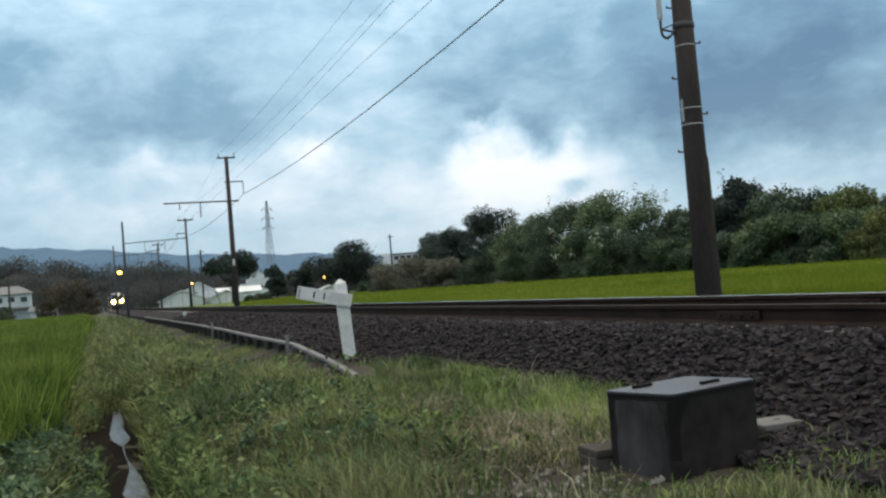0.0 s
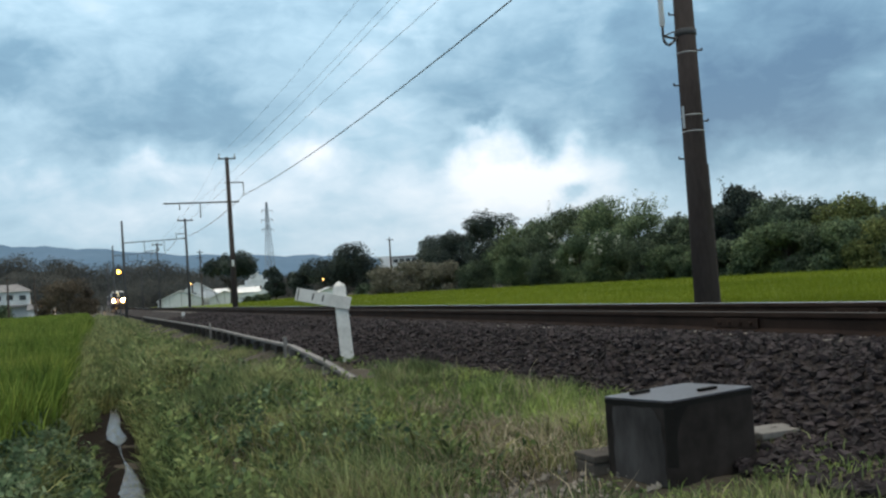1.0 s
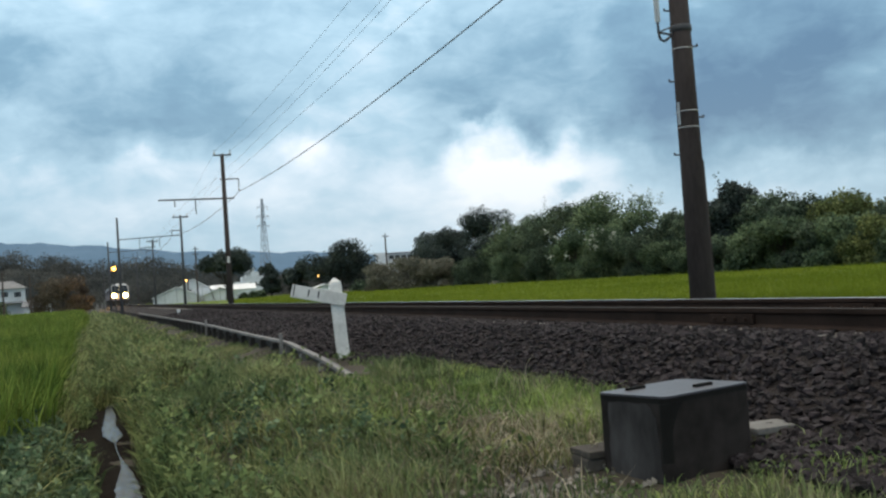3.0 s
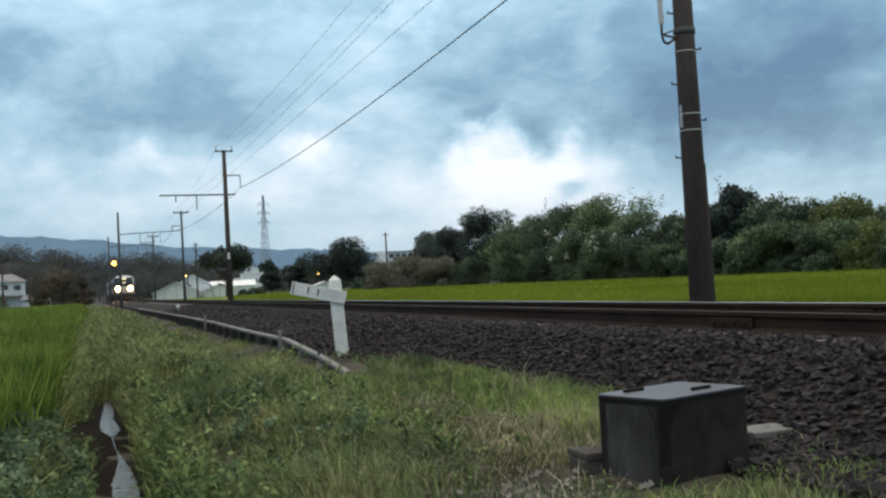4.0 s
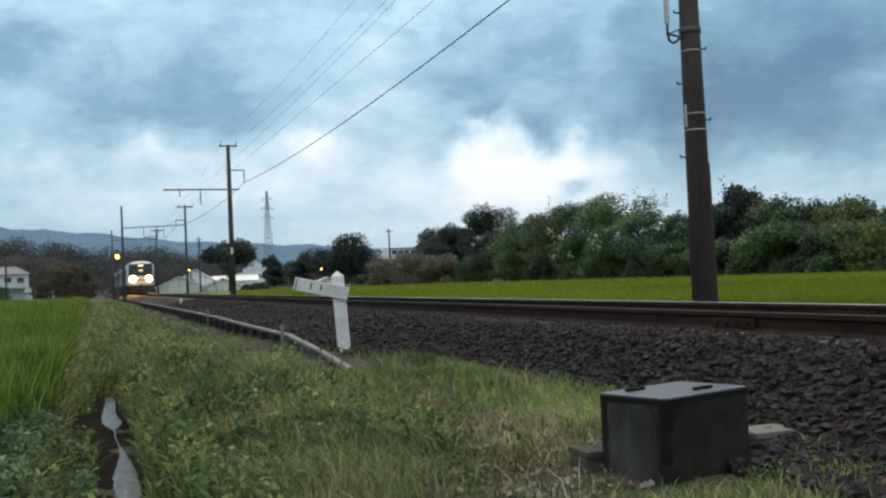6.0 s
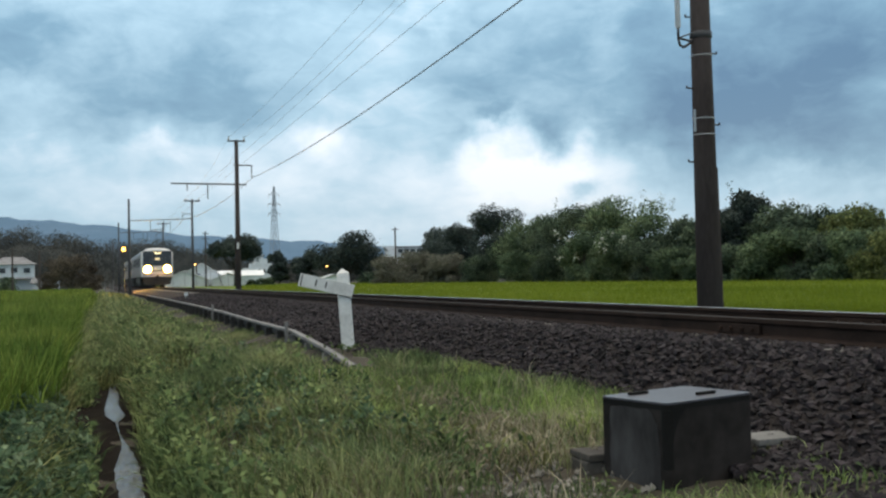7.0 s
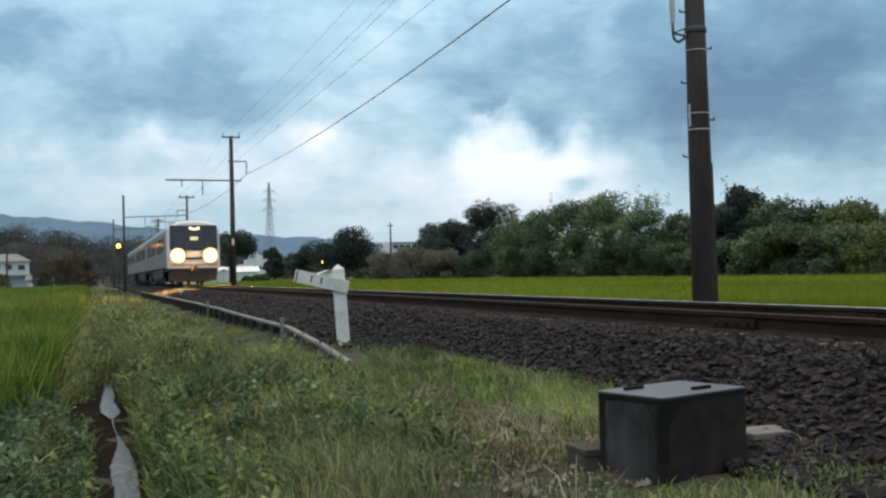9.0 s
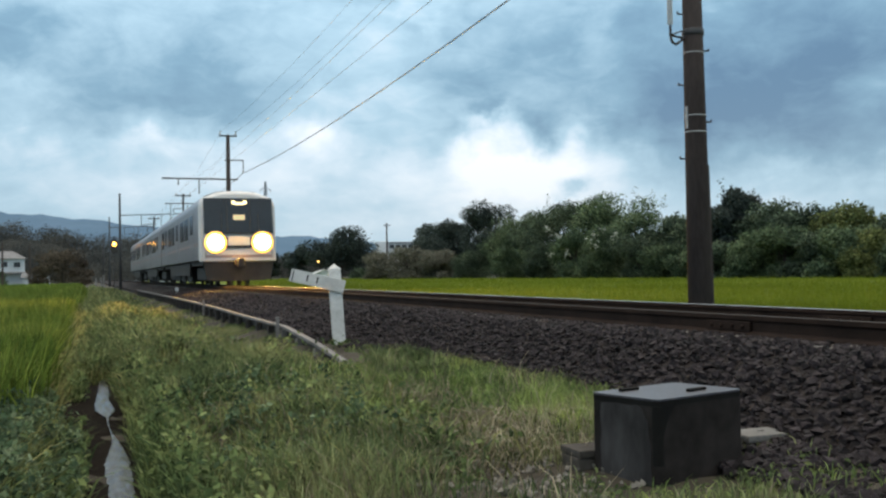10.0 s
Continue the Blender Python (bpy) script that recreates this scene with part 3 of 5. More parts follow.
def build_portal(y, posts_top, beam_z, tall_left):
    p = thing("catenary_portal", "pair of slender concrete posts with a steel beam over the track", "portal", "portals over the track", at=pose(0, y, 0))
    for x, top in ((2.7, tall_left), (7.8, posts_top)):
        bm = lathe(bmesh.new(), [(0.13, -0.9), (0.08, top), (0.07, top + 0.02)], 12, pose(x, 0, 0))
        part("post", bm, M_POLE_HAZED, p, smooth=True)
    bm = bmesh.new()
    rod(bm, (2.7, 0, beam_z), (7.8, 0, beam_z + 0.15), 0.036)
    part("beam", bm, M_STEEL, p)
    for x in (4.4, 5.5, 6.0):
        part("dropper", rod(bmesh.new(), (x, 0, beam_z), (x, 0, beam_z - 0.85), 0.022), M_STEEL, p)
    part("steady_arm", rod(bmesh.new(), (4.4, 0, beam_z - 0.8), (5.6, 0, beam_z - 0.7), 0.03), M_STEEL, p)
    bm = box(bmesh.new(), (1.3, 0.1, 0.1), pose(7.8, -0.08, posts_top - 0.15), 0.01)
    part("crossarm", bm, M_STEEL, p)
    for x in (7.25, 8.35):
        insulator(p, (x, -0.08, posts_top - 0.1))
    bm = rod(bmesh.new(), (7.0, -0.05, posts_top - 1.25), (7.8, -0.05, posts_top - 1.25), 0.035)
    rod(bm, (7.0, -0.05, posts_top - 1.25), (7.05, -0.05, posts_top - 1.7), 0.03)
    part("side_arm", bm, M_STEEL, p)
    return p


def wire(name, label, points, r, sag=0.4):
    """A hanging wire through its supports."""
    cu = bpy.data.curves.new(name, "CURVE")
    cu.dimensions, cu.bevel_depth, cu.bevel_resolution = "3D", r, 1
    path = []
    for a, b in zip(points, points[1:]):
        a, b = Vector(a), Vector(b)
        for k in range(12):
            f = k / 12
            path.append(a.lerp(b, f) - Vector((0, 0, 4 * sag * f * (1 - f))))
    path.append(Vector(points[-1]))
    sp = cu.splines.new("POLY")
    sp.points.add(len(path) - 1)
    for q, v in zip(sp.points, path):
        q.co = (*v, 1)
    cu.materials.append(M_WIRE)
    return tagged(new(name, cu), label, "wire", "overhead wires")


build_near_pole()
build_far_pole()
build_portal(88.0, 7.35, 5.55, 7.35)
build_portal(127.0, 7.6, 6.4, 7.6)
build_portal(170.0, 7.4, 6.2, 7.4)
for dx in (-0.44, 0.44):
    wire("feeder_wire", "thin dark power wire strung between pole tops", [(7.8 + dx, -40, 8.9), (7.8 + dx, 11.74, 8.75), (7.8 + dx, 59.24, 8.65), (7.8 + dx * 1.25, 87.9, 7.45), (7.8 + dx * 1.25, 126.9, 7.65), (7.8 + dx * 1.25, 169.9, 7.4)], 0.0045, 0.45)
wire("feeder_cable", "thick dark feeder cable under the pole arms", [(8.65, -40, 6.6), (8.65, 11.7, 6.5), (8.65, 59.25, 6.32), (7.05, 87.95, 5.65), (7.05, 126.95, 5.8)], 0.016, 0.45)
wire("messenger_wire", "thin messenger wire above the track", [(5.42, -40, 5.75), (5.42, 11.8, 5.55), (5.42, 59.3, 5.6), (5.42, 88, 5.5), (5.42, 127, 5.5), (5.42, 170, 5.5)], 0.0035, 0.3)
wire("contact_wire", "thin contact wire above the track", [(5.48, -40, 4.9), (5.48, 11.8, 4.9), (5.48, 59.3, 4.95), (5.48, 88, 4.95), (5.48, 127, 4.95), (5.48, 170, 4.95)], 0.004, 0.0)


# ---- trackside things ----
def build_gradient_post():
    p = thing("gradient_post", "white wooden gradient post with one drooping arm at the ballast edge", "track sign", at=pose(3.11, 13.0, -0.55, 0, -3.2, -12))
    bm = box(bmesh.new(), (0.165, 0.165, 0.98), pose(0, 0, 0.49), 0.012)
    part("post", bm, M_WHITE, p)
    bm = lathe(bmesh.new(), [(0.115, 0), (0.112, 0.015), (0.012, 0.075)], 4, pose(0, 0, 0.98, 0, 0, 45))
    part("cap", bm, M_WHITE, p)
    tilt = pose(0.05, -0.105, 0.77, 0, 17, 0)
    arm = part("arm", box(bmesh.new(), (0.71, 0.045, 0.165), tilt @ pose(-0.285, 0, 0), 0.006), M_WHITE, p, "white arm with black numerals")
    for x in (-0.42, -0.29):
        part("numeral", box(bmesh.new(), (0.018, 0.004, 0.085), tilt @ pose(x, -0.0245, 0.005)), M_BLACK, arm)
    part("end_stripe", box(bmesh.new(), (0.014, 0.004, 0.15), tilt @ pose(-0.61, -0.0245, 0)), M_BLACK, arm)


def build_cable_box():
    p = thing("cable_box", "weathered dark steel cable junction box with a grey lid", "junction box", at=pose(2.588, 4.214, -0.602, 0, 0, 16.9))
    w, d, h = 0.590, 0.415, 0.384
    bm = bmesh.new()
    box(bm, (w, d, h), pose(0, 0, h / 2))
    upright = [e for e in bm.edges if abs(e.verts[0].co.z - e.verts[1].co.z) > 0.1]
    bmesh.ops.bevel(bm, geom=upright, offset=0.03, segments=4, affect="EDGES", profile=0.5)
    part("body", bm, M_BOX_BROWN, p, "brown-black weathered sides")
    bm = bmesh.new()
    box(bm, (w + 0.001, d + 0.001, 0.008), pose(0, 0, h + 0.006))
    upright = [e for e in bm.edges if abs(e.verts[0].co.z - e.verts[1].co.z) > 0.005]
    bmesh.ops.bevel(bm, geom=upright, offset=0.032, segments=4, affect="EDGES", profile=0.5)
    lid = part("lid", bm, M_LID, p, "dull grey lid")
    for x, y in ((0.09, -0.10), (-0.13, 0.12)):
        bm = box(bmesh.new(), (0.125, 0.020, 0.014), pose(x, y, h + 0.017), 0.004)
        part("lid_handle", bm, M_RIM, lid, "black flush handle")
    # black band under the lid, and the paler sheet on one end with its ragged upper corner
    bm = bmesh.new()
    box(bm, (w + 0.003, d + 0.003, 0.022), pose(0, 0, h - 0.011))
    upright = [e for e in bm.edges if abs(e.verts[0].co.z - e.verts[1].co.z) > 0.005]
    bmesh.ops.bevel(bm, geom=upright, offset=0.031, segments=4, affect="EDGES", profile=0.5)
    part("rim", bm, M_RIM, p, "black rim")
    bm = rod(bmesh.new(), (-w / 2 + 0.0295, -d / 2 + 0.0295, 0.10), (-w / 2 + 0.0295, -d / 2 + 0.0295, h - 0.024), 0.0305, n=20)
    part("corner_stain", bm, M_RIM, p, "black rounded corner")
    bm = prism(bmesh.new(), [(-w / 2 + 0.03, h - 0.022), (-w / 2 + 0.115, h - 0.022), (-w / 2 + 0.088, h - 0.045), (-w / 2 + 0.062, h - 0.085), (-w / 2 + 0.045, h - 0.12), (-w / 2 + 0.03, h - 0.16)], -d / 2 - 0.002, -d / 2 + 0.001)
    part("drip_stain", bm, M_RIM, p, "black run under the rim")
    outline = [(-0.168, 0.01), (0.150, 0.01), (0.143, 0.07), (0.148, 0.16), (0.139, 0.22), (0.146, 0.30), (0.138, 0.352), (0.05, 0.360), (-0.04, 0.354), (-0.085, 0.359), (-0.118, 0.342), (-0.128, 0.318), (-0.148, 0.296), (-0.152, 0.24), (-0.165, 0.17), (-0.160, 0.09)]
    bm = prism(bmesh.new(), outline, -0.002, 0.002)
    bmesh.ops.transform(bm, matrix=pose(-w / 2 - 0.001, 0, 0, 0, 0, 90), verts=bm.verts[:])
    part("faded_sheet", bm, M_BOX_GREY, p, "grey steel sheet, paler than the other sides")
    return p


def build_trough():
    p = thing("cable_trough", "short weathered concrete cable trough running under the box", "trough", at=pose(2.80, 4.42, -0.612, 0, -0.6, -2))
    for x, w in ((-0.40, 0.44), (0.06, 0.44), (0.52, 0.44)):
        part("trough_base", box(bmesh.new(), (w, 0.20, 0.10), pose(x, 0, 0.05), 0.012), M_TROUGH, p)
        part("cover_slab", box(bmesh.new(), (w - 0.01, 0.22, 0.035), pose(x, 0, 0.118, 0, 0, random.uniform(-1, 1)), 0.008), M_SLAB if x > 0.3 else M_TROUGH, p)


def build_retaining_beam():
    p = thing("retaining_fence", "low concrete rail on short posts along the ballast toe", "fence", at=pose(2.75, 0, 0))
    line = [(9.9, -0.74), (11.0, -0.655), (12.7, -0.52), (15.0, -0.395), (19.6, -0.375), (24.0, -0.335), (29.0, -0.32), (35.0, -0.32), (42.0, -0.32), (50.0, -0.325), (60.0, -0.33)]
    for (ya, za), (yb, zb) in zip(line, line[1:]):
        a, b = Vector((0, ya, za)), Vector((0, yb, zb))
        m = Matrix.Translation((a + b) / 2) @ (b - a).to_track_quat("Y", "Z").to_matrix().to_4x4()
        part("beam", box(bmesh.new(), (0.075, (b - a).length - 0.012, 0.045), m @ pose(0, 0, 0.006), 0.01), M_BEAM, p, "pale weathered beam")
        # dark board fills the dark strip behind the beam
        part("backing_board", box(bmesh.new(), (0.04, (b - a).length - 0.02, 0.13), m @ pose(0.075, 0, -0.060), 0.006), M_DARKWOOD, p, "dark board")
    y = 12.7
    while y < 60:
        z = np.interp(y, [q[0] for q in line], [q[1] for q in line])
        part("post", box(bmesh.new(), (0.09, 0.10, 0.56), pose(0.0, y, z - 0.32), 0.008), M_DARKWOOD if y > 16 else M_BEAM, p)
        y += 1.15 if y > 15 else 1.15
    for y in (15.0, 25.0):
        z = np.interp(y, [q[0] for q in line], [q[1] for q in line])
        part("stake", box(bmesh.new(), (0.05, 0.05, 0.66), pose(-0.09, y, z - 0.18), 0.006), M_BEAM, p)


def build_signal():
    p = thing("track_signal", "small trackside signal with one lit amber lamp on a post", "signal", at=pose(2.35, 92.4, -0.9))
    part("post", rod(bmesh.new(), (0, 0, 0), (0, 0, 4.9), 0.06), M_STEEL, p)
    part("backboard", box(bmesh.new(), (0.50, 0.10, 1.0), pose(0, -0.08, 4.0), 0.03), M_BLACK, p)
    part("lamp", lathe(bmesh.new(), [(0.165, 0), (0.155, 0.04), (0.08, 0.06)], 20, pose(0, -0.14, 4.23, 90, 0, 0)), glowing("amber_lamp", (1.0, 0.42, 0.06), 14.0), p, "lit amber lens")
    part("hood", lathe(bmesh.new(), [(0.23, 0), (0.23, 0.02), (0.22, 0.02)], 20, pose(0, -0.12, 4.23, 90, 0, 0)), M_BLACK, p)


def build_stake():
    p = thing("marker_stake", "small white marker stake in the ballast edge", "marker", at=pose(3.35, 41.0, -0.55))
    part("post", box(bmesh.new(), (0.09, 0.09, 0.5), pose(0, 0, 0.25), 0.01), M_BEAM, p)
    part("reflector", box(bmesh.new(), (0.13, 0.02, 0.13), pose(0, -0.05, 0.45), 0.02), M_PORCELAIN, p, "pale reflector")


build_gradient_post()
build_cable_box()
build_trough()
build_retaining_beam()
build_signal()
build_stake()


def build_crossing_posts():
    for x, y, h in ((1.6, 118, 1.3), (2.0, 126, 1.6), (1.2, 133, 1.2)):
        p = thing("marker_post", "thin pale marker post beside the line", "post", "posts beside the line", at=pose(x, y, -0.85))
        part("post", box(bmesh.new(), (0.14, 0.14, h), pose(0, 0, h / 2), 0.02), M_BEAM, p)
        part("cap", box(bmesh.new(), (0.17, 0.17, 0.06), pose(0, 0, h + 0.03), 0.02), M_BEAM, p)


build_crossing_posts()

# ---- the train ----
M_STAINLESS = surface("stainless_body", ((0.30, 0.275, 0.29), (0.40, 0.37, 0.385)), 0.8, 0.34, 0.06, 25, metal=0.75, streak=(1, 0.15, 6), dist=0.002)
# front white is raised to take in the glare of its own lamps
M_FRONT = surface("front_white", ((0.56, 0.54, 0.53), (0.68, 0.66, 0.65)), 2, 0.4, 0.05, 12)
M_TRAIN_ROOF = surface("train_roof", ((0.24, 0.24, 0.26), (0.36, 0.36, 0.38)), 1.5, 0.7, 0.1, 12)
M_UNDER = surface("underframe", ((0.02, 0.019, 0.018), (0.05, 0.046, 0.042)), 2, 0.8, 0.3, 10)
M_BANDING = surface("dull_band", ((0.36, 0.27, 0.26), (0.44, 0.33, 0.31)), 2, 0.4, 0.0)
M_SCREEN = surface("windscreen", ((0.012, 0.013, 0.016), (0.025, 0.026, 0.03)), 1, 0.06, 0.0)
M_HEADLAMP = glowing("headlamp", (1.0, 0.52, 0.11), 1700.0)
# these two glow to paint the yellow and amber glare round each lamp
M_GLARE_INNER = glowing("headlamp_inner_glare", (1.0, 0.66, 0.20), 6.0)
M_GLARE_OUTER = glowing("lamp_outer_glare", (1.0, 0.52, 0.07), 3.2)
M_DISPLAY = glowing("display", (1.0, 0.80, 0.42), 2.2)
M_GLINT = glowing("windscreen_glint", (1.0, 0.78, 0.42), 0.35)
CAR, GAP = 19.6, 0.4


def section(w, h0, h1, crown, k=0.0):
    """Half-open outline of a car body: straight sides, rounded shoulders, curved roof."""
    pts = [(-w, h0), (-w, h1 - 0.35)]
    for a in range(1, 6):
        t = radians(a * 15)
        pts.append((-w + 0.30 * (1 - math.cos(t)), h1 - 0.35 + 0.35 * math.sin(t)))
    for a in range(-2, 3):
        x = a / 3 * (w - 0.28)
        pts.append((x, h1 + crown * (1 - (x / w) ** 2)))
    right = [(-x, z) for x, z in pts[:7]][::-1]
    return pts + right


def build_car(train, y, front):
    """One coach, its front end (if it leads) towards -y."""
    car = part("car_body", prism(bmesh.new(), section(1.40, 0.98, 3.30, 0.22), y + (0.55 if front else 0), y + CAR), M_STAINLESS, train, "dull stainless coach body")
    bm = prism(bmesh.new(), [(-1.08, 3.38), (-0.7, 3.52), (0, 3.56), (0.7, 3.52), (1.08, 3.38), (0, 3.34)], y + 0.9, y + CAR - 0.1)
    part("roof", bm, M_TRAIN_ROOF, car)
    for k in range(2):
        part("roof_unit", box(bmesh.new(), (1.5, 2.9, 0.26), pose(0, y + 6 + 7.5 * k, 3.52), 0.06, 0.92), M_TRAIN_ROOF, car)
    for side in (-1, 1):
        part("stripe", box(bmesh.new(), (0.01, CAR - 0.8, 0.10), pose(side * 1.404, y + CAR / 2 + 0.25, 1.55)), M_BANDING, car, "dull pinkish band")
        for c in (3.0, 9.6, 16.2):
            for leaf in (-0.34, 0.34):
                door = part("door", box(bmesh.new(), (0.03, 0.66, 1.85), pose(side * 1.395, y + c + leaf, 1.95), 0.008), M_STAINLESS, car)
                part("pane", box(bmesh.new(), (0.012, 0.42, 0.75), pose(side * 1.412, y + c + leaf, 2.35), 0.004), M_PANE, door)
        for c in (5.2, 7.2, 11.9, 13.9, 18.3):
            win = part("window", box(bmesh.new(), (0.03, 1.55, 0.86), pose(side * 1.397, y + c, 2.28), 0.012), M_PANE, car)
            part("mullion", box(bmesh.new(), (0.016, 0.05, 0.86), pose(side * 1.412, y + c, 2.28)), M_STAINLESS, win)
    part("underframe", box(bmesh.new(), (2.5, CAR - 0.9, 0.22), pose(0, y + CAR / 2 + 0.2, 0.89), 0.02), M_UNDER, car)
    for side in (-1, 1):
        part("side_skirt", box(bmesh.new(), (0.06, 10.0, 0.50), pose(side * 1.28, y + 9.8, 0.66), 0.02), M_UNDER, car)
    for c, long in ((6.6, 2.2), (9.4, 1.8), (12.4, 2.4)):
        part("equipment_box", box(bmesh.new(), (2.3, long, 0.60), pose(0, y + c, 0.46), 0.04), M_UNDER, car)
    for c in (3.0, 16.6):
        bogie = part("bogie", box(bmesh.new(), (2.1, 3.1, 0.50), pose(0, y + c, 0.48), 0.08), M_UNDER, train, "black bogie frame")
        for w in (-1.05, 1.05):
            for side in (-1, 1):
                bm = lathe(bmesh.new(), [(0.43, -0.065), (0.43, -0.04), (0.415, 0.06), (0.3, 0.065), (0.1, 0.03)], 28, pose(side * 0.56, y + c + w, 0.43, 0, 90 * side, 0))
                part("wheel", bm, M_STEEL, bogie)
    return car


def build_front(train):
    """The driving end: sloped mask, windscreen, lamps, skirt and coupler."""
    bm = bmesh.new()
    rows = []
    for y, w, low, high, crown in ((0.55, 1.40, 0.98, 3.30, 0.22), (0.22, 1.39, 0.92, 3.28, 0.22), (0.06, 1.36, 0.90, 3.25, 0.20), (0.0, 1.32, 0.95, 3.20, 0.18)):
        rows.append([bm.verts.new((x, y + (0.20 * max(0, z - 2.0) if y < 0.5 else 0), z)) for x, z in section(w, low, high, crown)])
    for a, b in zip(rows, rows[1:]):
        for k in range(len(a)):
            bm.faces.new((a[k], a[(k + 1) % len(a)], b[(k + 1) % len(a)], b[k]))
    bm.faces.new(rows[-1])
    bmesh.ops.recalc_face_normals(bm, faces=bm.faces[:])
    mask = part("front_mask", bm, M_FRONT, train, "pale rounded driving end")
    lean = pose(0, 0, 0, -11, 0, 0)

    def plate(name, w, h, x, z, mat, parent, deep=0.03, bev=0.02, label="", proud=0.0):
        y = 0.20 * max(0.0, z - 2.0) - 0.004 - proud
        return part(name, box(bmesh.new(), (w, deep, h), pose(x, y, z) @ (lean if z > 2.0 else Matrix()), bev), mat, parent, label)
    screen = plate("windscreen", 2.50, 1.34, 0, 2.58, M_SCREEN, mask, 0.05, 0.02, "wide dark windscreen")
    for x in (-0.42, 0.42):
        plate("pillar", 0.05, 1.24, x, 2.58, M_BLACK, screen, 0.02, 0.004, "", 0.026)
    display = plate("destination_display", 0.34, 0.09, 0.05, 3.03, M_DISPLAY, screen, 0.02, 0.004, "lit destination display", 0.03)
    for x in (-0.16, 0.26):
        plate("marker_lamp", 0.12, 0.14, x, 3.08, M_DISPLAY, display, 0.02, 0.01, "lit marker lamp", 0.032)
    # glowing plate added to paint a glint in the windscreen
    plate("screen_glint", 0.42, 0.20, 0.02, 2.52, M_GLINT, screen, 0.01, 0.004, "glowing plate painting a glint in the windscreen", 0.022)
    plate("wiper", 0.03, 0.62, -0.62, 2.36, M_BLACK, screen, 0.02, 0.004, "", 0.04)
    plate("wiper", 0.03, 0.62, 0.72, 2.36, M_BLACK, screen, 0.02, 0.004, "", 0.04)
    plate("lamp_band", 2.40, 0.40, 0, 1.60, M_SCREEN, mask, 0.03, 0.02, "dark band behind the lamps")
    plate("name_panel", 0.80, 0.34, 0, 1.66, M_FRONT, mask, 0.03, 0.01, "pale central panel", 0.02)
    plate("stripe", 2.36, 0.10, 0, 1.10, M_BANDING, mask, 0.02, 0.004, "dull pinkish band")
    for side in (-1, 1):
        at = pose(side * 0.85, 0.0, 1.60, 90, 0, 0)
        unit = part("headlight", lathe(bmesh.new(), [(0.40, 0.0), (0.415, 0.03), (0.40, 0.05), (0.2, 0.05)], 28, at), M_GALV, mask, "lit headlight with a bright rim")
        # oversize glowing rings: the lamp's glare drawn as solid parts
        part("reflector", lathe(bmesh.new(), [(0.395, 0.045), (0.39, 0.06), (0.30, 0.064)], 28, at), M_GLARE_OUTER, unit, "amber ring painting the outer glare")
        part("lens", lathe(bmesh.new(), [(0.335, 0.05), (0.32, 0.08), (0.22, 0.095)], 24, at), M_GLARE_INNER, unit, "amber lens enlarged to paint the inner glare", True)
        part("bulb", lathe(bmesh.new(), [(0.26, 0.09), (0.16, 0.115), (0.02, 0.125)], 24, at), M_HEADLAMP, unit, "blazing lamp centre", True)
    bm = bmesh.new()
    prism(bm, [(-1.28, 0.92), (1.28, 0.92), (1.16, 0.26), (0.8, 0.20), (-0.8, 0.20), (-1.16, 0.26)], 0.10, 0.30)
    part("skirt", bm, M_UNDER, train, "dark grey skirt")
    bm = box(bmesh.new(), (0.34, 0.55, 0.26), pose(0, -0.12, 0.86), 0.04)
    box(bm, (0.22, 0.22, 0.34), pose(0, -0.44, 0.86), 0.04)
    part("coupler", bm, M_UNDER, train, "black coupler")
    for side in (-1, 1):
        part("handrail", rod(bmesh.new(), (side * 1.2, -0.06, 1.0), (side * 1.2, -0.06, 1.28), 0.012), M_STEEL, train)


def build_pantograph(train, y):
    bm = bmesh.new()
    for x in (-0.55, 0.55):
        rod(bm, (x, y, 3.55), (x * 0.8, y + 1.0, 4.15), 0.025)
        rod(bm, (x * 0.8, y + 1.0, 4.15), (x * 0.9, y + 0.1, 4.72), 0.02)
    rod(bm, (-0.85, y + 0.1, 4.74), (0.85, y + 0.1, 4.74), 0.03)
    rod(bm, (-0.55, y, 3.55), (0.55, y, 3.55), 0.03)
    part("pantograph", bm, M_STEEL, train)


def build_train():
    train = thing("train", "dull stainless commuter train with two blazing headlights", "train", at=pose(TRACK, 241, 0))
    for k in range(3):
        build_car(train, k * (CAR + GAP), k == 0)
    build_front(train)
    build_pantograph(train, 24.5)
    for k in (1, 2):
        part("gangway", box(bmesh.new(), (1.2, GAP + 0.3, 2.1), pose(0, k * (CAR + GAP) - GAP / 2, 2.05), 0.03), M_BLACK, train)
    return train


TRAIN = build_train()


# ---- plants ----
def blades(name, x, y, z, h, w, bend, material, seed):
    """Many bent blades as one mesh: x, y, z of the feet, height, width and lean of each."""
    rng = np.random.default_rng(seed)
    n = len(x)
    a, b = rng.uniform(0, 2 * np.pi, n), rng.uniform(0, 2 * np.pi, n)
    foot = np.stack([x, y, z - 0.01], -1)
    side = np.stack([np.cos(a), np.sin(a), np.zeros(n)], -1) * (w / 2)[:, None]
    lean = np.stack([np.cos(b), np.sin(b), np.zeros(n)], -1) * (h * bend)[:, None]
    rise = np.stack([np.zeros(n), np.zeros(n), h], -1)
    mid = foot + rise * 0.6 + lean * 0.35
    tip = foot + rise * (1 - 0.25 * bend)[:, None] + lean
    v = np.stack([foot - side * 0.8, foot + side * 0.8, mid - side, mid + side, tip], 1).reshape(-1, 3)
    k = 5 * np.arange(n)
    quads = np.stack([k, k + 1, k + 3, k + 2], -1).tolist()
    tris = np.stack([k + 2, k + 3, k + 4], -1).tolist()
    return sheet(name, v, quads + tris, material)


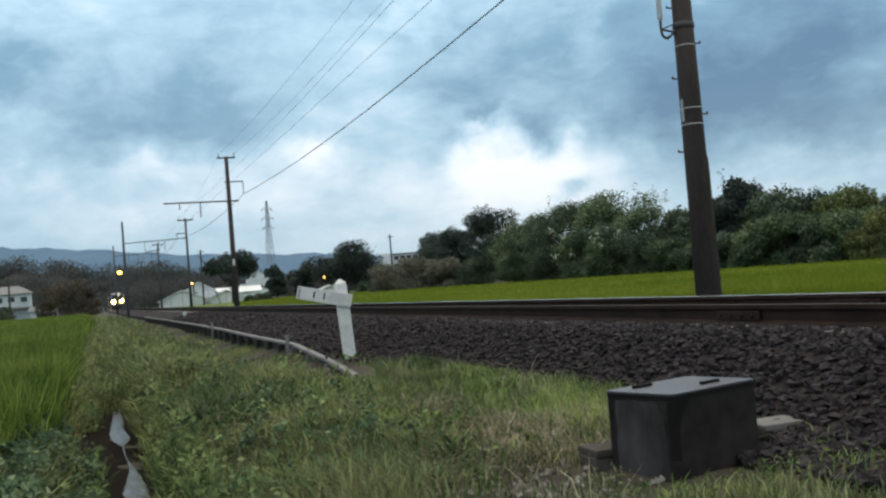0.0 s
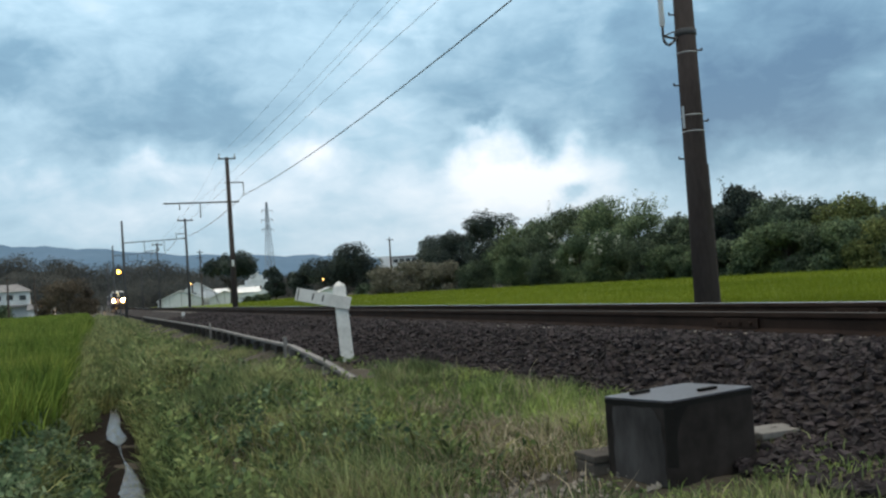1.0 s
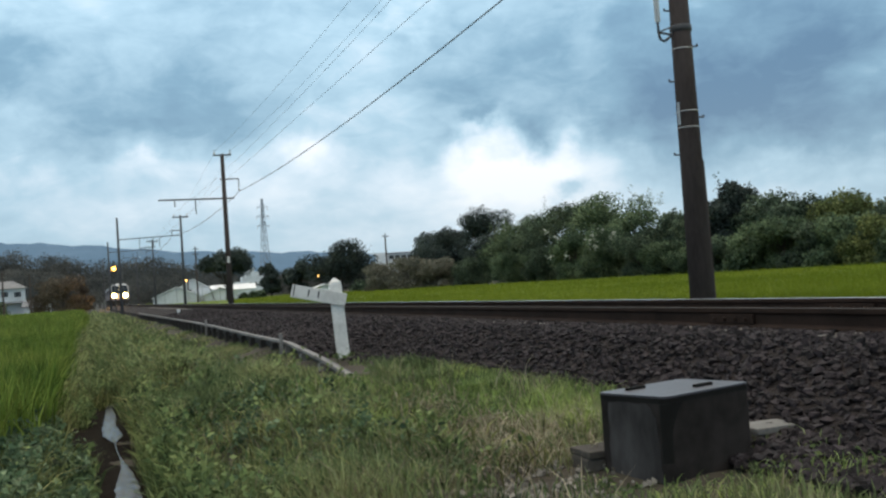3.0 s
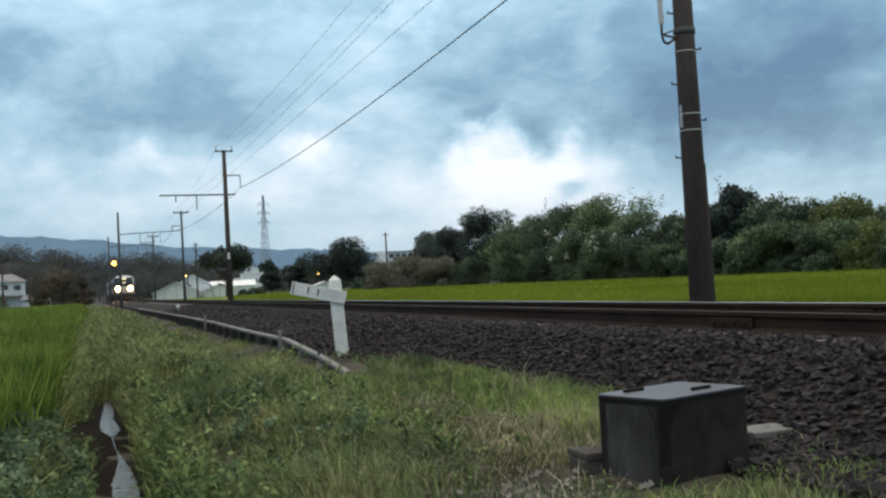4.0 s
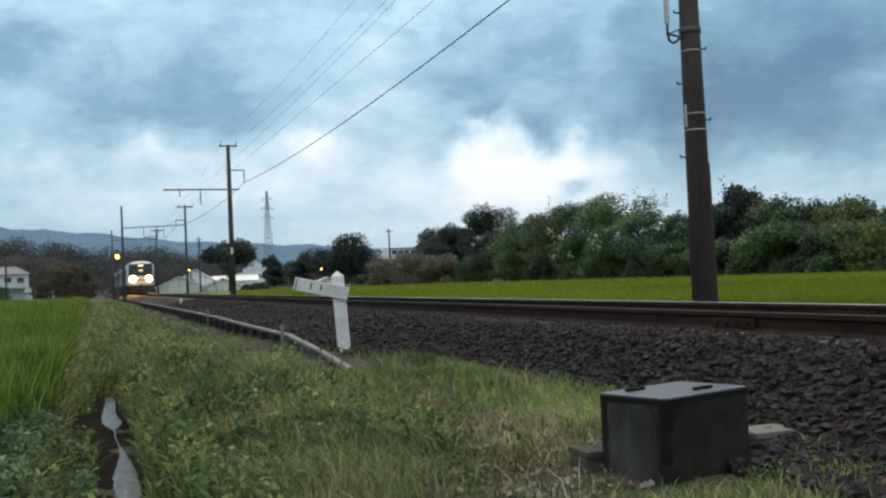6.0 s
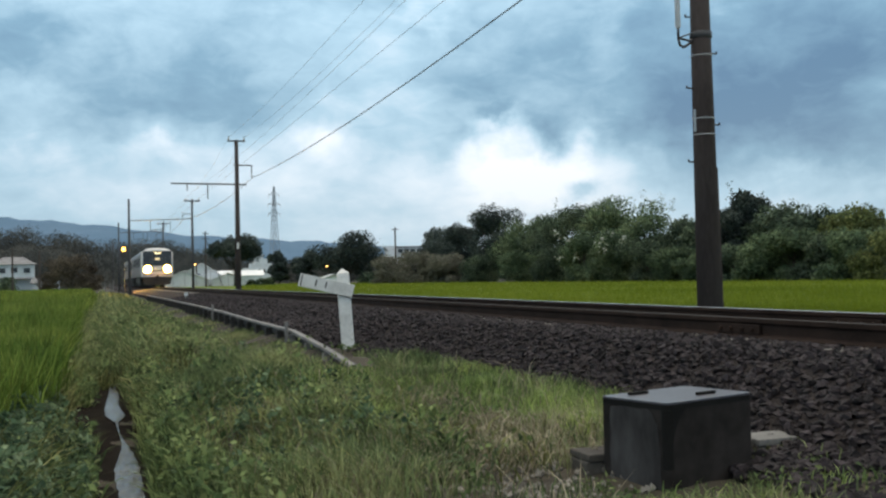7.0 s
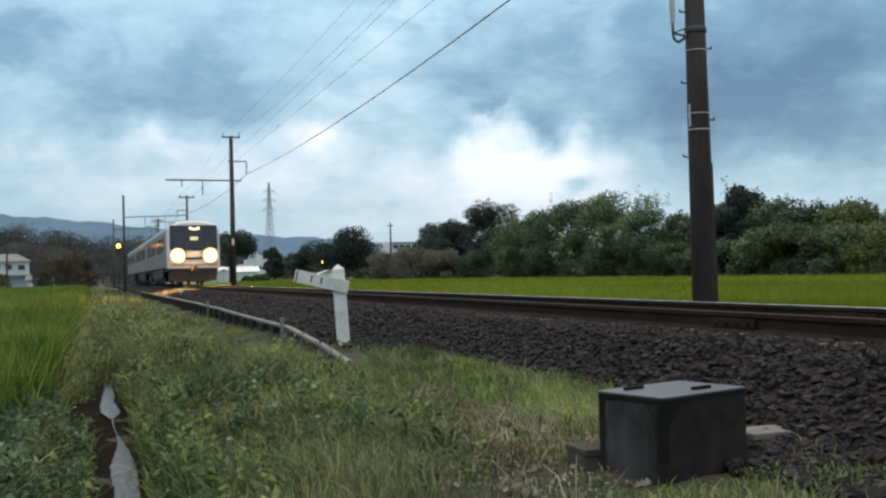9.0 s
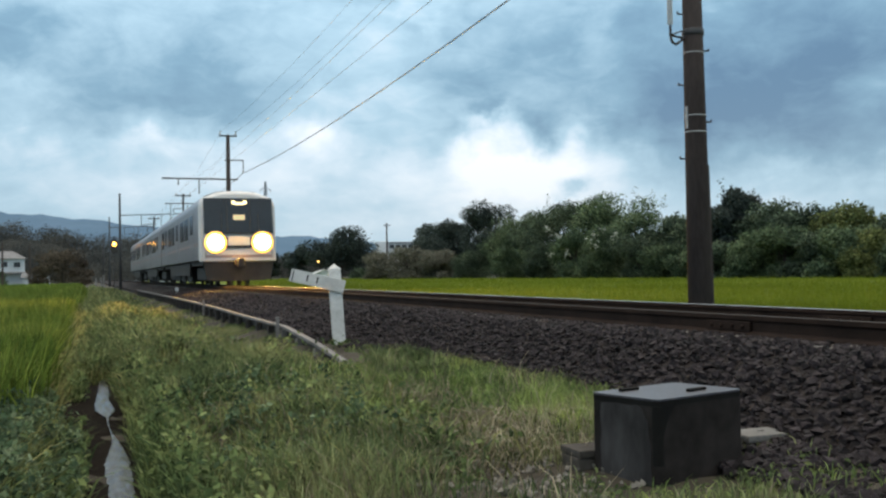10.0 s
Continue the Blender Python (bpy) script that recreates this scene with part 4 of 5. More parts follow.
def leaves(name, centre, out, size, material, seed, flat=0.0):
    """Many leaves as one mesh, each a folded lozenge that faces roughly outward."""
    rng = np.random.default_rng(seed)
    n = len(centre)
    nrm = out + rng.normal(size=(n, 3)) * 0.7 + np.array([0, 0, flat])
    nrm /= np.linalg.norm(nrm, axis=1)[:, None] + 1e-9
    u = np.cross(nrm, rng.normal(size=(n, 3)))
    u /= np.linalg.norm(u, axis=1)[:, None] + 1e-9
    w = np.cross(nrm, u)
    s = size[:, None]
    v = np.stack([centre - u * s, centre - w * s * 0.55 + nrm * s * 0.15, centre + u * s, centre + w * s * 0.55 + nrm * s * 0.15], 1).reshape(-1, 3)
    k = 4 * np.arange(n)
    return sheet(name, v, np.concatenate([np.stack([k, k + 1, k + 2], -1), np.stack([k, k + 2, k + 3], -1)]).tolist(), material)


def crown_points(rng, lobes, count):
    """Points in the outer shells of ellipsoid lobes (x, y, z, rx, rz), with gaps."""
    weight = np.array([l[3] * l[4] for l in lobes])
    pick = rng.choice(len(lobes), count, p=weight / weight.sum())
    d = rng.normal(size=(count, 3))
    d /= np.linalg.norm(d, axis=1)[:, None]
    r = rng.uniform(0.40, 1.12, count) ** 0.7
    lob = np.array(lobes)[pick]
    wob = 1 + 0.16 * np.sin(7 * d[:, 0] + 3 * lob[:, 0]) * np.sin(6 * d[:, 2] + 2 * lob[:, 2])
    rr = np.stack([lob[:, 3], lob[:, 3], lob[:, 4]], -1)
    return lob[:, :3] + d * rr * (r * wob)[:, None], d


def tree(label, x, y, z, h, w, material, seed, count=3500, leaf=0.2, bare=0.25, lobes=9, kind_name="tree", group="", shoots=0):
    """A trunk with limbs and a crown of leaves in uneven lobes."""
    rng = np.random.default_rng(seed)
    t = thing(kind_name, label, "tree" if kind_name == "tree" else "bush", group, at=pose(x, y, z))
    ls = []
    for k in range(lobes):
        a = 2 * math.pi * (k / lobes) + rng.uniform(-0.4, 0.4)
        up = rng.uniform(bare + 0.12, 0.86)
        reach = w / 2 * rng.uniform(0.25, 0.80) * (1.15 - abs(up - 0.5 - bare / 2))
        size = w * rng.uniform(0.14, 0.27)
        ls.append((math.cos(a) * reach, math.sin(a) * reach, h * up, size, min(size * rng.uniform(0.6, 0.9), h * (1 - up) + 0.05 * h)))
    ls.append((rng.uniform(-0.1, 0.1) * w, 0, h * 0.8, w * 0.22, h * 0.2))
    bm = bmesh.new()
    rod(bm, (0, 0, -0.2), (0.02 * w, 0, h * 0.55), 0.028 * h, 0.015 * h, 9)
    for lx, ly, lz, lr, _ in ls[:-1]:
        rod(bm, (0.01 * w, 0, h * rng.uniform(0.25, 0.5)), (lx, ly, lz), 0.011 * h, 0.004 * h, 6)
    part("trunk", bm, M_BARK, t)
    c, d = crown_points(rng, ls, count)
    low = c[:, 2] < 0.03 * h
    c[low, 2] = rng.uniform(0.02, 0.3, low.sum()) * h
    cr = leaves("crown", c, d, leaf * rng.uniform(0.6, 1.3, count), material, seed + 1)
    cr.parent = t
    if shoots:
        n = shoots * 26
        k = np.repeat(rng.uniform(-0.42, 0.42, shoots) * w, 26)
        top = np.repeat(rng.uniform(0.12, 0.26, shoots) * h, 26)
        f = np.tile(np.linspace(0, 1, 26), shoots)
        c = np.stack([k + rng.normal(size=n) * 0.16 * (1.2 - f), rng.normal(size=n) * 0.2, h * 0.86 + f * top], -1)
        sh = leaves("young_growth", c, rng.normal(size=(n, 3)), np.full(n, leaf * 0.85), material, seed + 2)
        tagged(sh, kind="stuff").parent = t
    return t


def at_range(az, r):
    return r * math.sin(radians(az)), r * math.cos(radians(az))


# verge grass, tufted and patchy
def verge():
    rng = np.random.default_rng(3)

    def patchy(x, y, f=1.0):
        return 0.5 + 0.5 * np.sin(1.9 * f * x + 0.8 * np.sin(1.1 * y)) * np.sin(1.25 * f * y + 1.3 * np.sin(1.7 * x) + 0.6)

    def scatter(n, xa, xb, ya, yb, tufts):
        tx, ty = rng.uniform(xa, xb, tufts), rng.uniform(ya, yb, tufts)
        k = rng.integers(0, tufts, n)
        loose = rng.random(n) < 0.3
        x = np.where(loose, rng.uniform(xa, xb, n), tx[k] + rng.normal(size=n) * 0.05)
        y = np.where(loose, rng.uniform(ya, yb, n), ty[k] + rng.normal(size=n) * 0.06)
        return x, y

    def plants(px, py, tall, per, size, seed):
        """Upright weeds with pairs of broad leaves up their stems."""
        cx, cy, hh = np.repeat(px, per), np.repeat(py, per), np.repeat(tall, per)
        f, ang = rng.random(len(cx)) ** 0.8, rng.uniform(0, 2 * np.pi, len(cx))
        reach = (0.03 + 0.07 * (1 - f)) * rng.uniform(0.6, 1.3, len(cx))
        c = np.stack([cx + np.cos(ang) * reach, cy + np.sin(ang) * reach, ground_z(cx, cy) + 0.03 + hh * f], -1)
        lf = leaves("weed_leaves", c, np.stack([np.cos(ang) * 0.5, np.sin(ang) * 0.5, np.full(len(cx), 0.9)], -1), size * rng.uniform(0.5, 1.15, len(cx)), M_BROAD, seed)
        tagged(lf, kind="stuff")
        lf.parent = verge_ob
        st = blades("weed_stems", px, py, ground_z(px, py), tall * 1.05, np.full(len(px), 0.006), np.full(len(px), 0.15), M_WEED, seed + 1)
        tagged(st, kind="stuff")
        st.parent = verge_ob

    verge_ob = thing("verge_grass", "rough green grass and weeds on the trackside verge", "grass", kind="stuff")
    sets = []
    for n, xa, xb, ya, yb, tufts, h0, w0 in ((64000, 0.45, 3.35, 2.7, 9.0, 1150, 0.135, 0.0062), (88000, 0.40, 3.30, 9.0, 20.0, 1300, 0.20, 0.0085), (26000, 0.2, 2.75, 20.0, 45.0, 1100, 0.20, 0.018), (12000, 0.2, 2.7, 45.0, 110.0, 700, 0.26, 0.05), (16000, 0.5, 3.2, -7.0, 2.7, 900, 0.13, 0.010)):
        x, y = scatter(n, xa, xb, ya, yb, tufts)
        p = patchy(x, y)
        bare = np.exp(-((x - 1.86) / 0.42) ** 2 - ((y - 4.45) / 0.55) ** 2) + 0.7 * np.exp(-((x - 2.3) / 0.4) ** 2 - ((y - 5.4) / 0.5) ** 2)
        spill = (x > 2.72) & (y < 5.2)
        in_box = (np.abs(x - 2.55) < 0.42) & (np.abs(y - 4.14) < 0.36)
        toe = np.clip((3.42 - x) / 0.45, 0, 1)
        keep = (rng.random(n) < (0.30 + 0.70 * p) * np.clip(1 - 1.05 * bare, 0, 1) * (0.08 + 0.92 * toe)) & ~in_box & ~(spill & (rng.random(n) < 0.80)) & ~((np.abs(x - 2.62) < 0.62) & (np.abs(y - 3.45) < 0.60) & (rng.random(n) < 0.62)) & (x < 3.45) & (x > xa - 0.1) & ~((np.abs(x - 2.82 + 0.0) < 0.20) & (np.abs(y - 12.2) < 1.7)) & ~((np.abs(x - 2.55) < 0.2) & (np.abs(y - 11.8) < 1.2) & (rng.random(n) < 0.7))
        x, y, p = x[keep], y[keep], p[keep]
        h = h0 * rng.uniform(0.4, 1.5, len(x)) * (0.45 + 1.1 * p ** 1.5) * np.where(x > 3.0, 0.8, 1.0) * np.where((x > 2.15) & (y > 14), 0.8, 1.0) * np.where((x > 2.3) & (x < 2.95) & (y > 10.2), np.where(y > 15, 0.7, 0.35), 1.0) * (1 - 0.6 * np.exp(-((x - 2.5) / 0.75) ** 2 - ((y - 3.9) / 0.75) ** 2))
        h = np.minimum(h * np.where((x > 2.7) & (y < 5.2), 0.6, 1.0) * np.where((x > 1.6) & (y > 11), 0.55, 1.0) * np.where((x > 2.6) & (y > 8.5), 0.6, 1.0), np.where((np.abs(x - 0.238 * y) < 0.30) & (y > 8.2) & (y < 12.5), 0.07, 0.34))
        sets.append((x, y, h, np.full(len(x), w0) * rng.uniform(0.7, 1.4, len(x))))
    x, y, h, w = (np.concatenate(c) for c in zip(*sets))
    dry = (rng.random(len(x)) < 0.08 + 0.05 * (y < 8) + 0.14 * np.exp(-((x - 2.1) / 0.6) ** 2 - ((y - 5.2) / 1.3) ** 2))
    for name, m, mat, hk, bend in (("grass_blades", ~dry, M_GRASS, 1.0, 0.7), ("dry_blades", dry, M_DRY, 0.8, 1.1)):
        k = int(m.sum())
        ob = blades(name, x[m], y[m], ground_z(x[m], y[m]), h[m] * hk, w[m], rng.uniform(0.2, 1.0, k) * bend, mat, 8)
        tagged(ob, kind="stuff")
        ob.parent = verge_ob
    n = 16000
    x, y = rng.uniform(-0.5, 0.9, n), 15.5 + rng.random(n) ** 1.5 * 120
    ob = blades("ditch_blades", x, y, ground_z(x, y), rng.uniform(0.15, 0.5, n), 0.010 * (1 + y / 14), rng.uniform(0.2, 0.9, n), M_GRASS, 25)
    tagged(ob, kind="stuff")
    ob.parent = verge_ob
    # fresh tufts along the ballast toe
    n = 17000
    k = rng.integers(0, 120, n)
    tx, ty = rng.uniform(2.55, 3.3, 120), rng.uniform(5.0, 9.5, 120)
    tx[60:100], ty[60:100] = rng.uniform(1.5, 2.6, 40), rng.uniform(6.0, 9.6, 40)
    tx[100:], ty[100:] = rng.uniform(2.05, 3.1, 20), rng.uniform(3.25, 3.72, 20)
    spread = np.where(k < 60, 1.0, 1.2)
    x, y = tx[k] + rng.normal(size=n) * 0.07 * spread, ty[k] + rng.normal(size=n) * 0.09 * spread
    keep = ~((np.abs(x - 2.588) < 0.37) & (np.abs(y - 4.214) < 0.32)) & ~((k >= 100) & (rng.random(n) < 0.88))
    x, y, k, n = x[keep], y[keep], k[keep], int(keep.sum())
    ob = blades("tuft_blades", x, y, ground_z(x, y), rng.uniform(0.04, 0.19, n) * (0.5 + 0.7 * rng.random(120)[k]) * np.where(k >= 100, 0.7, 1.0), rng.uniform(0.004, 0.008, n), rng.uniform(0.3, 1.1, n), M_TUFT, 26)
    tagged(ob, kind="stuff")
    ob.parent = verge_ob
    # clumps of broad bent leaves in the foreground
    n = 3600
    k = rng.integers(0, 95, n)
    tx, ty, th = rng.uniform(0.55, 2.1, 95), 4.6 + rng.random(95) ** 1.3 * 6.5, rng.uniform(0.10, 0.26, 95)
    x, y = tx[k] + rng.normal(size=n) * 0.06, ty[k] + rng.normal(size=n) * 0.07
    ob = blades("clump_blades", x, y, ground_z(x, y), th[k] * rng.uniform(0.5, 1.1, n), rng.uniform(0.011, 0.022, n), rng.uniform(0.5, 1.4, n), M_WEED, 24)
    tagged(ob, kind="stuff")
    ob.parent = verge_ob
    # pale straws that stand above the rest
    n = 1700
    x, y = rng.uniform(0.6, 3.1, n), 3.4 + rng.random(n) ** 1.4 * 15
    keep = ~((np.abs(x - 2.5) < 0.7) & (np.abs(y - 3.9) < 0.75)) & (rng.random(n) < 0.35 + 0.65 * patchy(x, y)) & ~((x > 2.2) & (y > 9))
    x, y = x[keep], y[keep]
    ob = blades("straw_blades", x, y, ground_z(x, y), rng.uniform(0.14, 0.34, len(x)), 0.004 + 0.0003 * y, rng.uniform(0.3, 1.0, len(x)), M_DRY, 28)
    tagged(ob, kind="stuff")
    ob.parent = verge_ob
    # low weeds round the foot of the box
    n = 420
    x, y = rng.uniform(2.0, 3.2, n), rng.normal(3.72, 0.16, n) + 0.3 * np.abs(rng.uniform(-0.6, 0.9, n))
    keep = ~((np.abs(x - 2.545) < 0.36) & (np.abs(y - 4.14) < 0.30))
    x, y = x[keep], y[keep]
    ob = leaves("weed_leaves", np.stack([x, y, ground_z(x, y) + rng.uniform(0.01, 0.06, len(x))], -1), np.tile([0.0, -0.4, 1.0], (len(x), 1)), rng.uniform(0.008, 0.02, len(x)), M_WEED, 30, 0.2)
    tagged(ob, kind="stuff")
    ob.parent = verge_ob
    # a heap of dead grass beside the box
    heaps = np.array([(2.22, 5.15, 0.24, 0.34), (1.78, 5.9, 0.22, 0.3), (2.3, 6.6, 0.16, 0.5), (2.55, 8.6, 0.14, 0.6), (1.35, 4.9, 0.25, 0.25), (1.1, 7.8, 0.12, 0.4)])
    n = 4000
    k = rng.choice(6, n, p=[0.30, 0.18, 0.14, 0.10, 0.22, 0.06])
    x, y = heaps[k, 0] + rng.normal(size=n) * heaps[k, 2], heaps[k, 1] + rng.normal(size=n) * heaps[k, 3]
    ob = blades("dead_blades", x, y, ground_z(x, y) + rng.uniform(0, 0.05, n), rng.uniform(0.05, 0.15, n), rng.uniform(0.004, 0.008, n), rng.uniform(0.8, 1.9, n), M_DRY, 27)
    tagged(ob, kind="stuff")
    ob.parent = verge_ob
    # leafy weeds on the ditch side of the verge
    n = 380
    px, py = rng.uniform(0.32, 2.3, n), 4.2 + rng.random(n) ** 1.2 * 24
    keep = rng.random(n) < np.clip(1.25 - np.abs(px - 1.1) / 1.2, 0.1, 1) * np.where(py < 7, 0.5, 1.0)
    px, py = px[keep], py[keep]
    per = 22
    hh = np.repeat(rng.uniform(0.08, 0.42, len(px)) * np.where((px > 1.5) & (py > 10.5), 0.45, 1), per)
    cx, cy = np.repeat(px, per), np.repeat(py, per)
    m = len(cx)
    f = rng.random(m)
    ang = rng.uniform(0, 2 * np.pi, m)
    spread = (0.035 + 0.09 * f) * (1 + np.clip((cy - 6) / 10, 0, 0.8))
    c = np.stack([cx + np.cos(ang) * spread, cy + np.sin(ang) * spread, ground_z(cx, cy) + 0.02 + hh * f], -1)
    ob = leaves("weed_leaves", c, np.stack([np.cos(ang), np.sin(ang), np.full(m, 0.7)], -1), rng.uniform(0.010, 0.026, m) * (1 + np.clip((cy - 6) / 10, 0, 0.75)), M_WEED, 21, 0.0)
    tagged(ob, kind="stuff")
    ob.parent = verge_ob
    # broad-leaved weeds at the foot of the rice
    k = 420
    plants(np.minimum(rng.normal(-0.48, 0.27, k), -0.10), 4.6 + rng.random(k) * 5.2, rng.uniform(0.14, 0.36, k), 26, 0.033, 29)
    # clumps of leafy weeds along the verge
    k = 120
    px, py = rng.normal(1.15, 0.42, k), 5.4 + rng.random(k) ** 1.3 * 12
    m = (px > 0.5) & (px < 2.1)
    plants(px[m], py[m], rng.uniform(0.08, 0.26, m.sum()), 20, 0.030, 33)
    # coarse olive grass over the far ditch and between the weeds
    n = 26000
    y = 10.5 + rng.random(n) ** 1.7 * 85
    x = rng.uniform(-0.45, 1.25, n) - 0.004 * y
    y[:1500], x[:1500] = rng.uniform(4.6, 9.5, 1500), rng.normal(-0.45, 0.22, 1500)
    y[1500:3500], x[1500:3500] = rng.uniform(4.5, 13, 2000), rng.uniform(0.55, 2.2, 2000)
    keep = ~((x > -0.26) & (x < 0.38) & (y < 14.5))
    x, y = x[keep], y[keep]
    ob = blades("olive_blades", x, y, ground_z(x, y), rng.uniform(0.12, 0.42, len(x)) * np.where((x > 0.5) & (y < 13), 0.6, 1), rng.uniform(0.006, 0.013, len(x)) * (1 + y / 16), rng.uniform(0.3, 1.2, len(x)), M_OLIVE, 35)
    tagged(ob, kind="stuff")
    ob.parent = verge_ob
    # bank plants that hang over the ditch
    n = 24000
    x = np.where(rng.random(n) < 0.6, rng.normal(0.46, 0.10, n), rng.normal(-0.20, 0.09, n))
    y = 4.0 + rng.random(n) ** 1.2 * 40
    y[:2500] = rng.uniform(-7, 4, 2500)
    x = np.where(y > 15.5, rng.normal(0.14, 0.22, n), x)
    pool = ((y < 15.5) & (x > 0.0) & (x < 0.34)) | ((y > 9.6) & (y < 12.6) & (x > -0.34) & (x < 0.40))
    x, y = x[~pool], y[~pool]
    ob = blades("bank_blades", x, y, ground_z(x, y), rng.uniform(0.10, 0.34, len(x)), rng.uniform(0.007, 0.014, len(x)) * (1 + y / 25), rng.uniform(0.2, 1.0, len(x)), M_WEED, 22)
    tagged(ob, kind="stuff")
    ob.parent = verge_ob
    n = 9000
    x = np.where(rng.random(n) < 0.45, rng.normal(0.50, 0.12, n), rng.normal(-0.16, 0.12, n))
    y = 4.0 + rng.random(n) ** 1.4 * 30
    x = np.where(y > 15.5, rng.normal(0.14, 0.24, n), x)
    x = np.where((y < 15.5) & (x > 0.02) & (x < 0.36), 0.50 + 0.1 * rng.random(n), x)
    x = np.where((y > 9.6) & (y < 12.6) & (x > -0.34) & (x < 0.02), -0.46, x)
    z = ground_z(x, y) + rng.uniform(0.03, 0.30, n)
    ob = leaves("bank_leaves", np.stack([x, y, z], -1), np.tile([0.0, -0.3, 0.5], (n, 1)), rng.uniform(0.015, 0.034, n) * (1 + y / 30), M_WEED, 23, 0.3)
    tagged(ob, kind="stuff")
    ob.parent = verge_ob


def pebbles():
    rng = np.random.default_rng(17)
    shapes, faces = stone_shapes(12)
    n = 420
    x, y = 1.88 + rng.normal(size=n) * 0.36, 4.45 + rng.normal(size=n) * 0.42
    s = rng.uniform(0.008, 0.026, n)
    vs = np.einsum("nij,nvj->nvi", turns(rng, n), np.array(shapes)[rng.integers(0, 12, n)]) * s[:, None, None]
    vs += np.stack([x, y, ground_z(x, y) + s * 0.3], -1)[:, None, :]
    fs = (np.array(faces)[None] + 8 * np.arange(n)[:, None, None]).reshape(-1, 3)
    tagged(sheet("pebbles", vs.reshape(-1, 3), fs, M_PEBBLE), "pale pebbles scattered in a bare patch", "pebbles", kind="stuff")


def rice_left():
    rng = np.random.default_rng(31)
    field = thing("rice_field", "tall green rice standing beside the ditch", "rice", kind="stuff")
    n = 6500
    y = 4.2 + rng.random(n) ** 1.7 * 150
    y[:900] = rng.uniform(-6, 4.2, 900)
    x = -0.36 - rng.random(n) * np.where(y < 4.2, 2.2, 0.25 + 0.085 * y)
    weedy = (y > 2.5) & (y < 8.0 + 2.4 * rng.random(n)) & (x > -1.5)
    x, y = x[~weedy], y[~weedy]
    n = len(x)
    per = np.where(y < 25, 16, 9)
    k = np.repeat(np.arange(n), per)
    bx, by = x[k] + rng.normal(size=len(k)) * 0.05, y[k] + rng.normal(size=len(k)) * 0.06
    bx = np.minimum(bx, -0.38 - 0.006 * by + 0.12 * np.sin(by * 1.7) * np.sin(by * 0.6) + rng.random(len(k)) ** 4 * 0.25)
    bx = bx + np.where(by > 13, rng.random(len(k)) ** 3 * np.clip(0.02 * (by - 25), 0, 0.8), 0.0)
    h = rng.uniform(0.50, 0.84, len(k)) * np.where(rng.random(len(k)) < 0.2, 0.7, 1)
    ob = blades("rice_blades", bx, by, np.full(len(k), -0.86), h, 0.010 * (1 + by / 18), rng.uniform(0.12, 0.5, len(k)), M_RICE, 32)
    tagged(ob, kind="stuff")
    ob.parent = field
    canopy(field, (-60, -0.8), (60, 190), -0.42, 0.05, M_RICE, 33)


def canopy(field, xr, yr, z, amp, material, seed):
    """The closed top of a crop seen far off: a tufted sheet."""
    rng = np.random.default_rng(seed)
    xs, ys = np.linspace(*xr, 90), np.linspace(*yr, 130)
    gx, gy = np.meshgrid(xs, ys)
    gz = z + rng.uniform(-amp, amp, gx.shape)
    gz[:, 0] = gz[:, -1] = -0.95
    gz[0] = gz[-1] = -0.95
    v = np.stack([gx, gy, gz], -1).reshape(-1, 3)
    f = [(j * 90 + i, j * 90 + i + 1, (j + 1) * 90 + i + 1, (j + 1) * 90 + i) for j in range(129) for i in range(89)]
    ob = tagged(sheet("rice_canopy", v, f, material), kind="stuff")
    ob.parent = field


def rice_right():
    rng = np.random.default_rng(41)
    field = thing("rice_field", "yellow-green ripening rice in a broad level field", "rice", kind="stuff")
    n = 120000
    x = 9.3 + rng.random(n) ** 1.6 * 27.5
    az = np.radians(rng.uniform(7.5, 46, n))
    y = x / np.tan(az)
    keep = y < 200
    x, y = x[keep], y[keep]
    n = len(x)
    h = rng.uniform(0.72, 0.88, n)
    ob = blades("rice_blades", x, y, np.full(n, -0.95), h, 0.012 + 0.0011 * np.hypot(x, y), rng.uniform(0.15, 0.7, n), M_RICE_R, 42)
    tagged(ob, kind="stuff")
    ob.parent = field
    canopy(field, (9.6, 37.2), (4, 230), -0.36, 0.05, M_RICE_R, 43)
    # grassy bank between the track and the field
    n = 12000
    x, y = rng.uniform(7.4, 9.3, n), rng.uniform(6, 60, n)
    ob = blades("bank_blades", x, y, np.interp(x, PX, PZ), rng.uniform(0.12, 0.42, n), rng.uniform(0.008, 0.016, n) * (1 + y / 20), rng.uniform(0.2, 0.9, n), M_GRASS, 44)
    tagged(ob, kind="stuff")
    ob.parent = field


verge()
pebbles()
rice_left()
rice_right()


